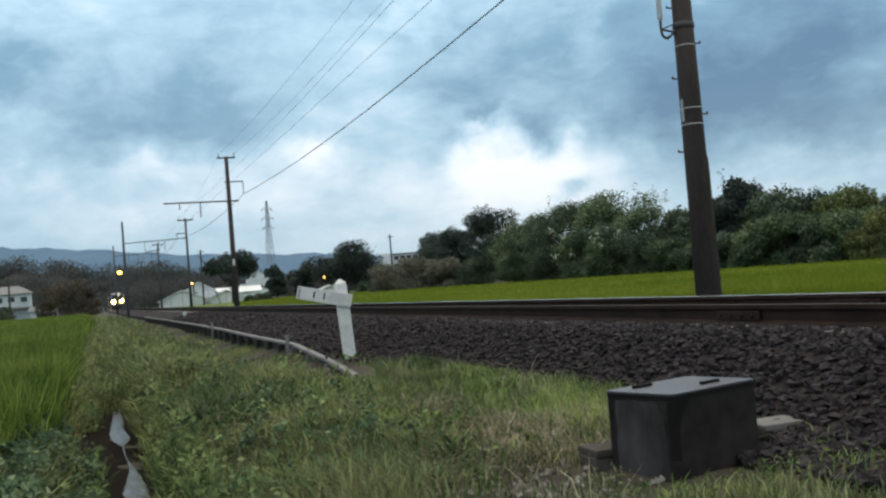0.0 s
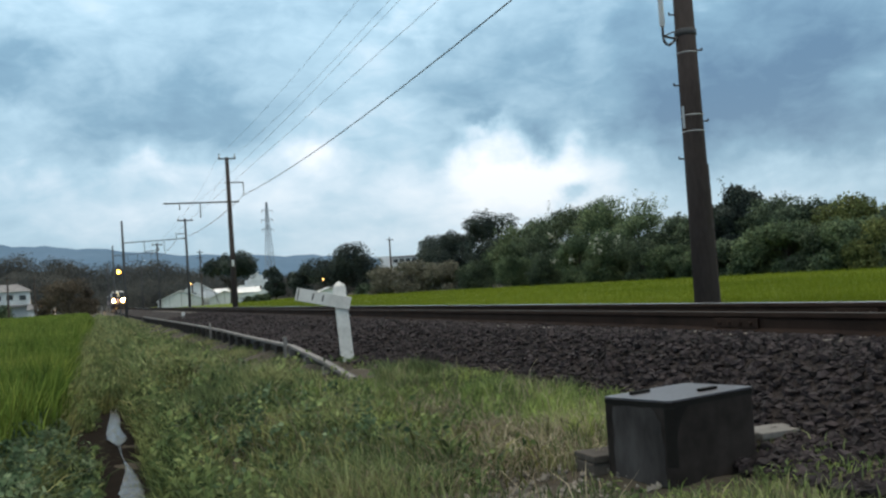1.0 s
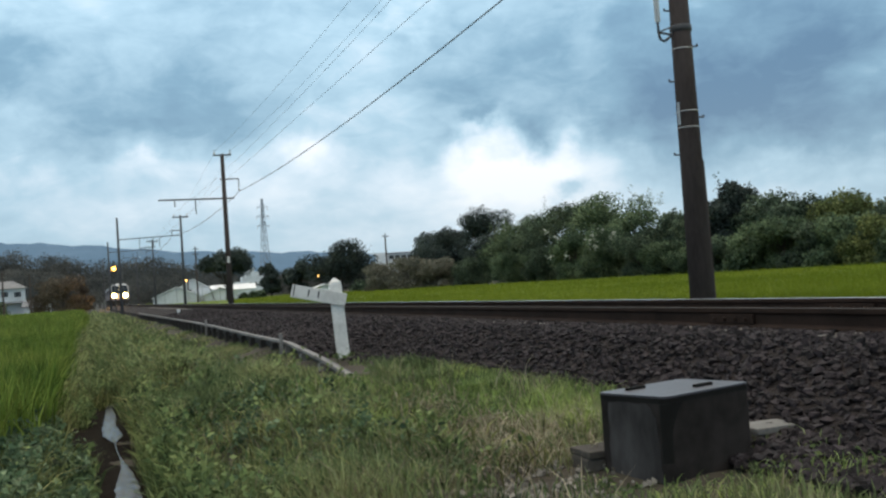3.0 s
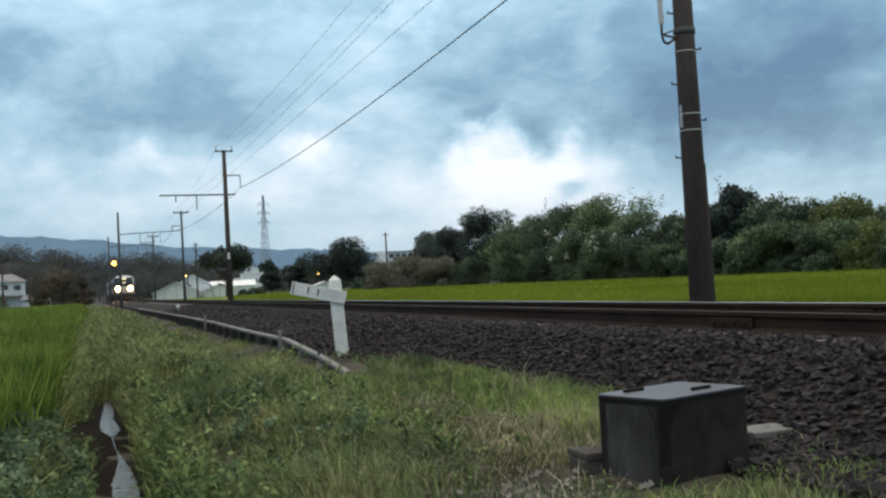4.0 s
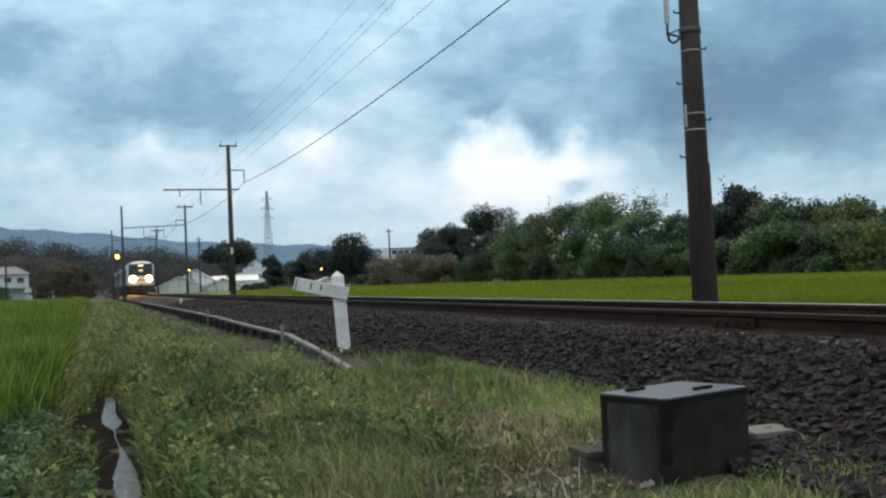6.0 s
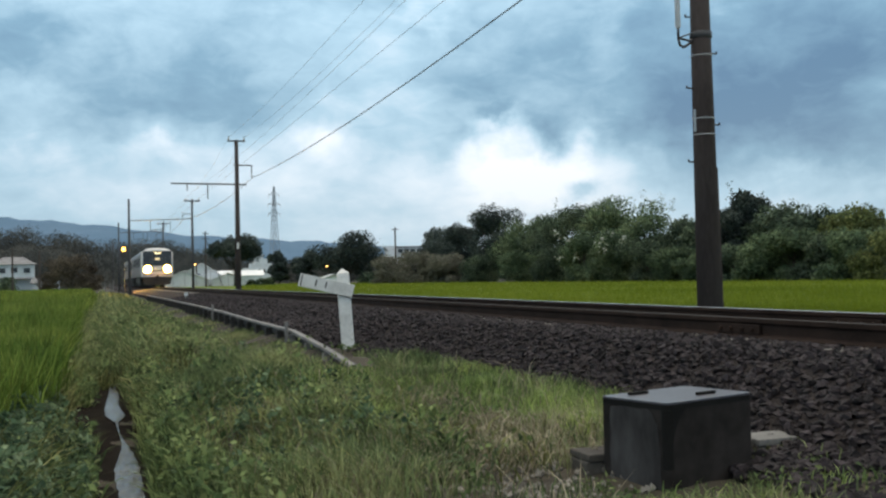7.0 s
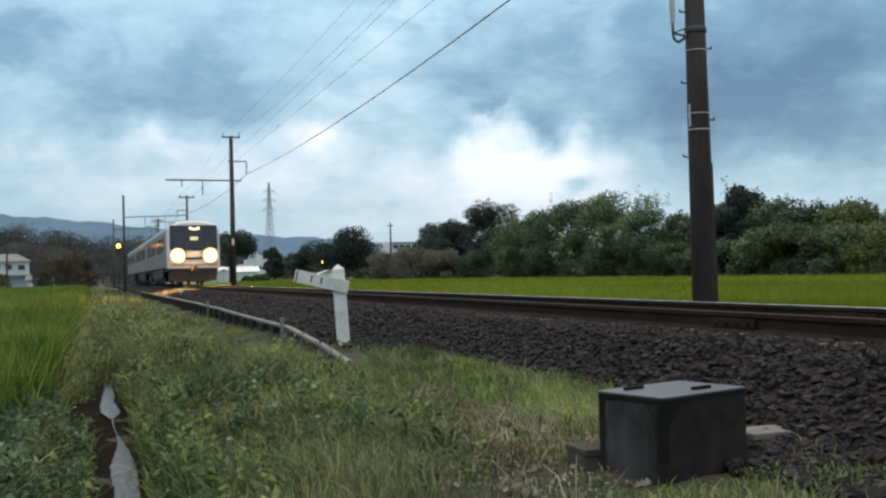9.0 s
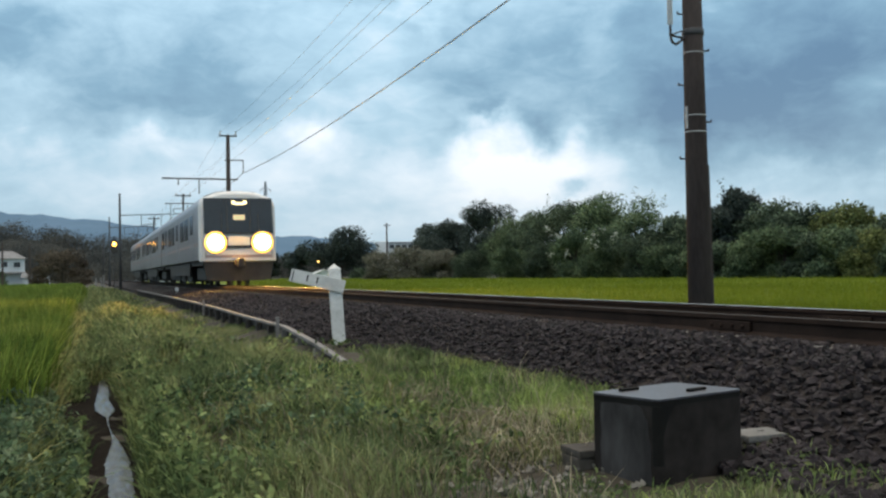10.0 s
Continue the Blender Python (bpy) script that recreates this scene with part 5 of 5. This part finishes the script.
# ---- trees round the field ----
def grove():
    mats = {"d": M_LEAF_DARK, "m": M_LEAF, "y": M_LEAF_YELLOW, "k": M_LEAF_FAR}
    words = {"d": "dark evergreen tree", "k": "dense blackish-green tree", "m": "leafy green tree", "y": "yellowish-green tree"}
    # heading, height, width, leaf tone, shoots
    tall = [(18.6, 7.4, 7.6, "k", 0), (19.9, 7.6, 6.6, "k", 0), (21.7, 9.2, 7.6, "k", 0), (23.3, 6.6, 6.0, "m", 5), (24.8, 7.0, 6.0, "d", 0), (26.4, 7.6, 6.6, "d", 2), (28.3, 7.4, 6.6, "m", 0), (30.2, 7.0, 6.0, "m", 3),
            (32.0, 5.2, 5.0, "d", 2), (33.6, 4.9, 5.0, "d", 0), (35.3, 6.6, 4.2, "k", 2), (37.0, 5.3, 5.2, "d", 0), (39.2, 4.9, 5.0, "d", 1), (41.3, 4.6, 5.2, "y", 1), (43.6, 3.9, 4.6, "d", 0), (46.0, 4.2, 5.0, "d", 0), (49, 4.4, 5, "m", 0)]
    for k, (az, h, w, tone, shoots) in enumerate(tall):
        x, y = at_range(az, 43.5 / math.sin(radians(az)))
        tree(words[tone] + " at the far edge of the rice field", x, y, -0.6, h, w, mats[tone], 100 + k * 7, 26000 if tone == "k" else 15000, 0.115, 0.02, 20, "tree", "trees round the field", shoots)
    low = [(19.0, 3.2, 4.6, "m"), (21.0, 3.4, 5.0, "d"), (23.0, 3.6, 5.0, "m"), (24.9, 3.7, 4.6, "d"), (26.7, 4.4, 4.6, "m"), (28.4, 4.5, 4.8, "m"), (30.2, 3.6, 4.4, "d"), (31.8, 2.7, 4.0, "m"), (33.3, 2.3, 3.8, "m"), (34.8, 2.8, 3.6, "d"),
           (36.3, 3.4, 3.8, "m"), (37.8, 3.5, 3.8, "m"), (39.3, 2.9, 3.4, "d"), (40.8, 3.1, 3.6, "m"), (42.4, 3.1, 3.6, "y"), (44.0, 2.2, 3.4, "m"), (45.8, 2.4, 3.6, "d"), (48, 2.6, 4, "m")]
    for k, (az, h, w, tone) in enumerate(low):
        x, y = at_range(az, 39.3 / math.sin(radians(az)))
        tree({"d": "dense dark bush", "m": "dense green bush", "y": "yellowish-green bush"}[tone] + " overhanging the edge of the field", x, y, -0.75, h, w, mats[tone], 300 + k * 7, 13000, 0.095, -0.12, 18, "bush", "bushes round the field")
    # pale blossom on the bush in the middle of the row
    rng = np.random.default_rng(9)
    x, y = at_range(27.6, 36.6 / math.sin(radians(27.6)))
    n = 110
    k = rng.integers(0, 9, n)
    spots = rng.uniform((-3.6, -0.3, 1.6), (3.6, 0.3, 4.2), (9, 3))
    ob = leaves("blossom", spots[k] + rng.normal(size=(n, 3)) * 0.16 + np.array([x, y, -0.2]), rng.normal(size=(n, 3)), np.full(n, 0.12), M_BLOSSOM, 10)
    tagged(ob, "clusters of pale blossom among the bushes", "flowers", kind="stuff")


def mid_trees():
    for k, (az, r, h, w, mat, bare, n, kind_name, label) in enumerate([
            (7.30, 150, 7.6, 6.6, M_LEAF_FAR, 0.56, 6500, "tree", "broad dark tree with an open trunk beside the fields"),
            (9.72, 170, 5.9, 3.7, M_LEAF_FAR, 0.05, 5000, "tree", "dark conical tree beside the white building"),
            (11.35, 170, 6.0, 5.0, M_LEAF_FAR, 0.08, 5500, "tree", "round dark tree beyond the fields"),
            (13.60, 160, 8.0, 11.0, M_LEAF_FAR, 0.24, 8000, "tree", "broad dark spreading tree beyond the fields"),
            (15.9, 122, 3.7, 5.0, M_LEAF_BROWN, -0.1, 2400, "bush", "brownish-green bush beyond the rice field"),
            (17.3, 120, 4.1, 6.0, M_LEAF_BROWN, -0.1, 2600, "bush", "brownish-green bush beyond the rice field"),
            (18.9, 118, 3.6, 5.2, M_LEAF_BROWN, -0.1, 2400, "bush", "brownish-green bush beyond the rice field"),
            (8.2, 165, 1.2, 2.0, M_LEAF_DARK, -0.1, 700, "bush", "small dark clipped bush"),
            (9.0, 160, 1.4, 3.4, M_LEAF_DARK, -0.1, 800, "bush", "small dark clipped bush"),
            (12.4, 165, 1.5, 4.0, M_LEAF, -0.1, 1200, "bush", "low green bush beyond the fields"),
            (14.9, 150, 1.9, 5.0, M_LEAF_DARK, -0.1, 1200, "bush", "low dark bush beyond the fields"),
            (-1.2, 175, 6.0, 8.0, M_LEAF_GLARED, -0.1, 2600, "bush", "dark bush beside the line, glare put into its brown"),
            (-2.2, 185, 3.4, 5.0, M_LEAF_GLARED, -0.1, 1600, "bush", "dark bush beside the line, glare put into its brown"),
            (-0.15, 180, 4.6, 3.6, M_LEAF_GLARED, -0.1, 1600, "bush", "dark bush beside the line, glare put into its brown"),
            (-4.4, 165, 2.4, 4.0, M_LEAF_DARK, -0.1, 1600, "bush", "dark round bush in front of a house")]):
        x, y = at_range(az, r)
        tree(label, x, y, -0.7, h, w, mat, 600 + 9 * k, int(n * 1.8), 0.17, bare, 16, kind_name, "trees beyond the fields")


def far_woods():
    """A wooded low hill behind the houses, and a belt of trees behind the fields."""
    rng = np.random.default_rng(77)
    lobes = []
    for k in range(620):
        a = rng.uniform(-12, 24)
        f = rng.random()
        top = np.interp(a, [-14, -4.5, -2.5, -0.5, 1.5, 4.0, 6.0, 9, 14, 24], [3.0, 2.85, 2.9, 2.25, 1.95, 1.9, 1.3, 0.75, 0.65, 0.7])
        r = 338 + 90 * f
        x, y = at_range(a, r)
        s = rng.uniform(3.5, 7.0)
        lobes.append((x, y, max(s * 0.5, f * r * math.tan(radians(top)) * 0.98), s, s * 0.7))
    n = 210000
    c, d = crown_points(rng, lobes, n)
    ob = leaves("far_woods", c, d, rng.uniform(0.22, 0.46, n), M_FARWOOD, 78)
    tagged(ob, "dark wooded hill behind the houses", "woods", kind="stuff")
    # the hill itself, under the trees
    az = np.linspace(-16, 26, 80)
    top = np.interp(az, [-16, -4.5, -2.5, -0.5, 1.5, 4.0, 6.0, 9, 14, 26], [3.0, 2.8, 2.8, 2.1, 1.8, 1.8, 1.2, 0.65, 0.55, 0.6])
    v, f = [], []
    for i, (a, t) in enumerate(zip(az, top)):
        for r, k in ((340, 0), (395, 0.8), (440, 1.0), (520, 0.9)):
            x, y = at_range(a, r)
            v.append((x, y, -1.0 + k * 430 * math.tan(radians(t)) * (0.88 + 0.06 * math.sin(a * 3.1))))
        if i:
            for q in range(3):
                f.append((4 * i - 4 + q, 4 * i + q, 4 * i + q + 1, 4 * i - 3 + q))
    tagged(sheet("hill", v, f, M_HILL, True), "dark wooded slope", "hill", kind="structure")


def mountains():
    az = np.linspace(-60, 75, 260)
    top = np.interp(az, [-60, -20, -4.3, 0.2, 4.5, 8.6, 13, 16, 19, 23, 30, 75], [2.0, 3.6, 3.55, 3.15, 2.6, 2.3, 2.05, 1.7, 1.3, 1.2, 1.0, 1.0])
    v, f = [], []
    for i, (a, t) in enumerate(zip(az, top)):
        t += 0.05 * math.sin(a * 2.3) + 0.03 * math.sin(a * 5.9 + 1)
        for r, k in ((2600, -0.02), (3000, 0.55), (3400, 1.0), (3700, 0.8)):
            x, y = at_range(a, r)
            v.append((x, y, k * 3400 * math.tan(radians(t)) * (1 + (0.06 * math.sin(a * 3.7 + r) if k < 1 else 0))))
        if i:
            for q in range(3):
                f.append((4 * i - 4 + q, 4 * i + q, 4 * i + q + 1, 4 * i - 3 + q))
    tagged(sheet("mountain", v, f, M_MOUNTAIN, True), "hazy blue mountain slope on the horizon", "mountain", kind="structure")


grove()
mid_trees()
far_woods()
mountains()


# ---- buildings and far things ----
def gable_house(label, az, r, turn, w, d, eave, ridge, wall, roof, windows, z=-0.9, name="house", cat="house"):
    x, y = at_range(az, r)
    h = thing(name, label, cat, at=pose(x, y, z, 0, 0, turn))
    part("wall", prism(bmesh.new(), [(-w / 2, 0), (w / 2, 0), (w / 2, eave), (0, ridge - 0.12), (-w / 2, eave)], -d / 2, d / 2), wall, h)
    for side in (-1, 1):
        run = Vector((w / 2 + 0.35, ridge - eave))
        m = pose(side * (w / 4 + 0.15), 0, (eave + ridge) / 2 - 0.02, 0, side * math.degrees(math.atan2(ridge - eave, w / 2)), 0)
        part("roof", box(bmesh.new(), (run.length, d + 0.6, 0.12), m, 0.02), roof, h)
    for wx, wz, ww, wh in windows:
        win = part("window", box(bmesh.new(), (ww, 0.10, wh), pose(wx, -d / 2 - 0.02, wz), 0.01), M_PANE, h)
        part("frame", box(bmesh.new(), (ww + 0.16, 0.05, 0.08), pose(wx, -d / 2 - 0.05, wz - wh / 2 - 0.04), 0.01), M_WALL, win)
    return h


def buildings():
    # hipped white house by the left paddies: ridge across the view
    x, y = at_range(-4.0, 200)
    h = thing("house", "white two-storey house with a grey tiled roof", "house", at=pose(x, y, -0.9, 0, 0, 2))
    part("wall", box(bmesh.new(), (7.0, 6.0, 5.1), pose(0, 0, 2.55), 0.02), M_WALL, h)
    bm = bmesh.new()
    lo = [bm.verts.new(p) for p in ((-4.0, -3.5, 5.1), (4.0, -3.5, 5.1), (4.0, 3.5, 5.1), (-4.0, 3.5, 5.1))]
    hi = [bm.verts.new(p) for p in ((-1.6, 0, 6.5), (1.6, 0, 6.5))]
    for q in ((lo[0], lo[1], hi[1], hi[0]), (lo[1], lo[2], hi[1]), (lo[2], lo[3], hi[0], hi[1]), (lo[3], lo[0], hi[0]), (lo[3], lo[2], lo[1], lo[0])):
        bm.faces.new(q)
    part("roof", bm, M_ROOF, h)
    for wx, wz in ((-1.8, 4.0), (0.2, 4.1), (2.3, 4.0), (-1.4, 1.6)):
        win = part("window", box(bmesh.new(), (1.1, 0.1, 0.9), pose(wx, -3.02, wz), 0.01), M_PANE, h)
        part("sill", box(bmesh.new(), (1.3, 0.12, 0.1), pose(wx, -3.06, wz - 0.5), 0.01), M_WALL, win)
    part("porch_roof", box(bmesh.new(), (5.6, 1.6, 0.14), pose(0.6, -3.7, 2.6, 8, 0, 0), 0.03), M_ROOF, h)
    gable_house("low grey shed beside the house", -2.45, 195, 80, 3.0, 4.0, 1.7, 2.6, M_WALL, M_ROOF, [(0, 0.9, 1.0, 1.2)], name="shed", cat="shed")
    # film greenhouses
    for az, r, w, d, eave, ridge, turn in ((4.6, 176, 7.2, 18, 1.6, 3.1, -4), (6.9, 172, 5.0, 16, 1.5, 2.6, -6), (6.0, 190, 5.5, 18, 1.9, 3.3, -6)):
        g = gable_house("pale film-covered greenhouse behind the track", az, r, turn, w, d, eave, ridge, M_FILM, M_FILM, [], name="greenhouse", cat="greenhouse")
        for k in range(5):
            part("hoop", rod(bmesh.new(), (-w / 2 + k * w / 4, -d / 2 - 0.04, 0), (-w / 2 + k * w / 4, -d / 2 - 0.04, eave + (ridge - eave) * (1 - abs(k - 2) / 2) - 0.1), 0.04), M_GALV, g)
    # stepped white building
    x, y = at_range(8.55, 228)
    b = thing("building", "white building with a stepped parapet", "building", at=pose(x, y, -0.8, 0, 0, -6))
    part("wall", box(bmesh.new(), (6.4, 8.0, 3.9), pose(0, 0, 1.95), 0.03), M_WALL, b)
    for w, z in ((4.6, 4.4), (2.8, 5.4), (1.0, 6.2)):
        part("parapet", box(bmesh.new(), (w, 7.6, 1.0), pose(0.5, 0, z), 0.02), M_WALL, b)
    for wx in (0.2, 1.2):
        win = part("window", box(bmesh.new(), (0.5, 0.12, 0.8), pose(wx, -4.0, 3.2), 0.01), M_PANE, b)
        part("sill", box(bmesh.new(), (0.7, 0.14, 0.08), pose(wx, -4.02, 2.74), 0.01), M_WALL, win)
    gable_house("white low hall with a pale roof", 7.6, 215, 84, 5.0, 9.0, 2.4, 3.4, M_WALL, M_FILM, [], name="hall", cat="building")
    gable_house("white house gable among the trees", 5.5, 205, -5, 5.4, 7.0, 3.2, 4.8, M_WALL, M_FILM, [(-0.6, 2.4, 0.8, 0.9)], name="house", cat="house")
    gable_house("pale lean-to greenhouse beside the field", 12.6, 150, -8, 3.6, 6.0, 1.3, 1.9, M_FILM, M_FILM, [], name="greenhouse", cat="greenhouse")
    # flat-roofed block above the bushes
    x, y = at_range(17.3, 250)
    b = thing("building", "pale flat-roofed building with a row of windows", "building", at=pose(x, y, -0.8, 0, 0, -14))
    part("wall", box(bmesh.new(), (9.5, 7.0, 8.4), pose(0, 0, 4.2), 0.03), M_FILM, b)
    part("roof", box(bmesh.new(), (10.0, 7.5, 0.3), pose(0, 0, 8.55), 0.05), M_ROOF, b)
    for k in range(6):
        win = part("window", box(bmesh.new(), (1.15, 0.12, 0.9), pose(-3.75 + 1.5 * k, -3.5, 7.6), 0.01), M_PANE, b)
        part("sill", box(bmesh.new(), (1.3, 0.14, 0.08), pose(-3.75 + 1.5 * k, -3.54, 7.08), 0.01), M_WALL, win)
    x, y = at_range(15.9, 245)
    b = thing("tank_tower", "pale narrow tower beside the trees", "tower", at=pose(x, y, -0.8))
    part("wall", box(bmesh.new(), (2.2, 2.2, 8.8), pose(0, 0, 4.4), 0.05), M_FILM, b)


def street_pole(az, r, top, lamp=False, arms=1, stay=False):
    x, y = at_range(az, r)
    p = thing("street_lamp" if lamp else "utility_pole", "thin lamp post with a lit orange lamp" if lamp else "slender distant utility pole with a crossarm", "lamp" if lamp else "utility pole", "" if lamp else "distant poles", at=pose(x, y, -0.9))
    part("shaft", rod(bmesh.new(), (0, 0, 0), (0, 0, top), 0.15, 0.10), M_POLE, p)
    if lamp:
        part("arm", rod(bmesh.new(), (0, 0, top - 0.05), (-0.3, -0.3, top), 0.05), M_STEEL, p)
        part("lamp", lathe(bmesh.new(), [(0.05, -0.12), (0.15, -0.05), (0.17, 0.03), (0.06, 0.14)], 12, pose(-0.3, -0.3, top - 0.12)), glowing("street_light", (1.0, 0.55, 0.15), 6.0), p, "lit orange lamp")
    for k in range(0 if lamp else arms):
        part("crossarm", box(bmesh.new(), (1.0, 0.1, 0.1), pose(0, -0.1, top - 0.35 - 0.8 * k), 0.01), M_STEEL, p)
    if stay:
        part("stay", rod(bmesh.new(), (0.05, 0, top * 0.86), (2.6, -1.0, 0), 0.05), M_STEEL, p)


def pylon():
    x, y = at_range(9.5, 600)
    p = thing("power_pylon", "tall grey lattice power pylon in the haze", "pylon", at=pose(x, y, -1, 0, 0, 20))

    def half(z):
        return 3.4 - 2.5 * min(z / 42, 1) ** 0.8 - (0.6 * max(0, z - 42) / 14)
    zs = [0, 9, 17, 24, 30, 35, 39.5, 43.5, 47.5, 51.5, 56]
    for sx in (-1, 1):
        for sy in (-1, 1):
            bm = bmesh.new()
            for a, b in zip(zs, zs[1:]):
                rod(bm, (sx * half(a), sy * half(a), a), (sx * half(b), sy * half(b), b), 0.17, n=5)
            part("leg", bm, M_PYLON, p)
    bm = bmesh.new()
    for a, b in zip(zs, zs[1:]):
        for s in (-1, 1):
            rod(bm, (-half(a), s * half(a), a), (half(b), s * half(b), b), 0.10, n=4)
            rod(bm, (half(a), s * half(a), a), (-half(b), s * half(b), b), 0.10, n=4)
            rod(bm, (s * half(a), -half(a), a), (s * half(b), half(b), b), 0.10, n=4)
    part("lattice", bm, M_PYLON, p)
    for z, w in ((40, 4.0), (45.5, 4.2), (51, 3.6)):
        bm = rod(bmesh.new(), (-w, 0, z), (w, 0, z), 0.16, n=5)
        rod(bm, (-w, 0, z), (0, 0, z + 2.0), 0.12, n=4)
        rod(bm, (w, 0, z), (0, 0, z + 2.0), 0.12, n=4)
        part("crossarm", bm, M_PYLON, p)
        for s in (-1, 1):
            part("insulator", rod(bmesh.new(), (s * w * 0.95, 0, z), (s * w * 0.95, 0, z - 1.7), 0.14, n=5), M_PORCELAIN, p)


def car():
    x, y = at_range(3.75, 172)
    c = thing("car", "small pale car with lit headlights beside the crossing", "car", at=pose(x, y, -0.75, 0, 0, -8))
    bm = prism(bmesh.new(), [(-0.8, 0.3), (0.8, 0.3), (0.82, 0.8), (0.72, 0.95), (-0.72, 0.95), (-0.82, 0.8)], -1.8, 1.8)
    body = part("body", bm, M_WALL, c)
    part("cabin", prism(bmesh.new(), [(-0.72, 0.95), (0.72, 0.95), (0.58, 1.5), (-0.58, 1.5)], -0.8, 1.6), M_PANE, c)
    for sx in (-1, 1):
        part("headlight", lathe(bmesh.new(), [(0.16, 0), (0.14, 0.05)], 12, pose(sx * 0.58, -1.8, 0.68, 90, 0, 0)), glowing("car_light", (1.0, 0.93, 0.8), 8.0), body, "lit headlight")
        for wy in (-1.2, 1.2):
            part("wheel", lathe(bmesh.new(), [(0.3, -0.1), (0.3, 0.1)], 16, pose(sx * 0.72, wy, 0.3, 0, 90, 0)), M_BLACK, c)


buildings()
street_pole(16.2, 140, 8.2, arms=1)
street_pole(5.75, 160, 9.0, arms=2, stay=True)
street_pole(-4.05, 150, 6.4)
street_pole(-2.75, 150, 6.0)
street_pole(12.45, 158, 3.4, lamp=True)
street_pole(5.25, 168, 4.2, lamp=True)
pylon()
car()


# ---- single ballast stones on the nearest stretch of the shoulder ----
def near_stones():
    rng = np.random.default_rng(51)
    shapes, faces = stone_shapes(12)
    meshes = []
    for k, v in enumerate(shapes[:10]):
        me = bpy.data.meshes.new("stone")
        me.from_pydata([tuple(p) for p in np.array(v) * np.array([1.15, 1.15, 0.8])], [], faces)
        me.materials.append(M_BALLAST_PIECE)
        meshes.append(me)
    for k in range(290):
        x = 3.15 + rng.random() * 1.35
        y = rng.uniform(3.3, 7.6)
        s = rng.uniform(0.022, 0.040)
        ob = new("stone", meshes[k % 10])
        ob.parent = BED
        ob.matrix_basis = pose(x, y, float(bed_z(x)) + 0.45 * s + 0.012, *rng.uniform(0, 360, 3)) @ Matrix.Scale(s, 4)


near_stones()


def motions():
    rows = []
    for k in range(21):
        t = k * 0.5
        left = 10.0 - t
        slow = min(left, 4.6)
        rows.append((t, pose(TRACK, 37.6 + 18.2 * slow + 0.305 * slow * slow + 21.0 * (left - slow), 0)))
    walk(TRAIN, rows)


motions()
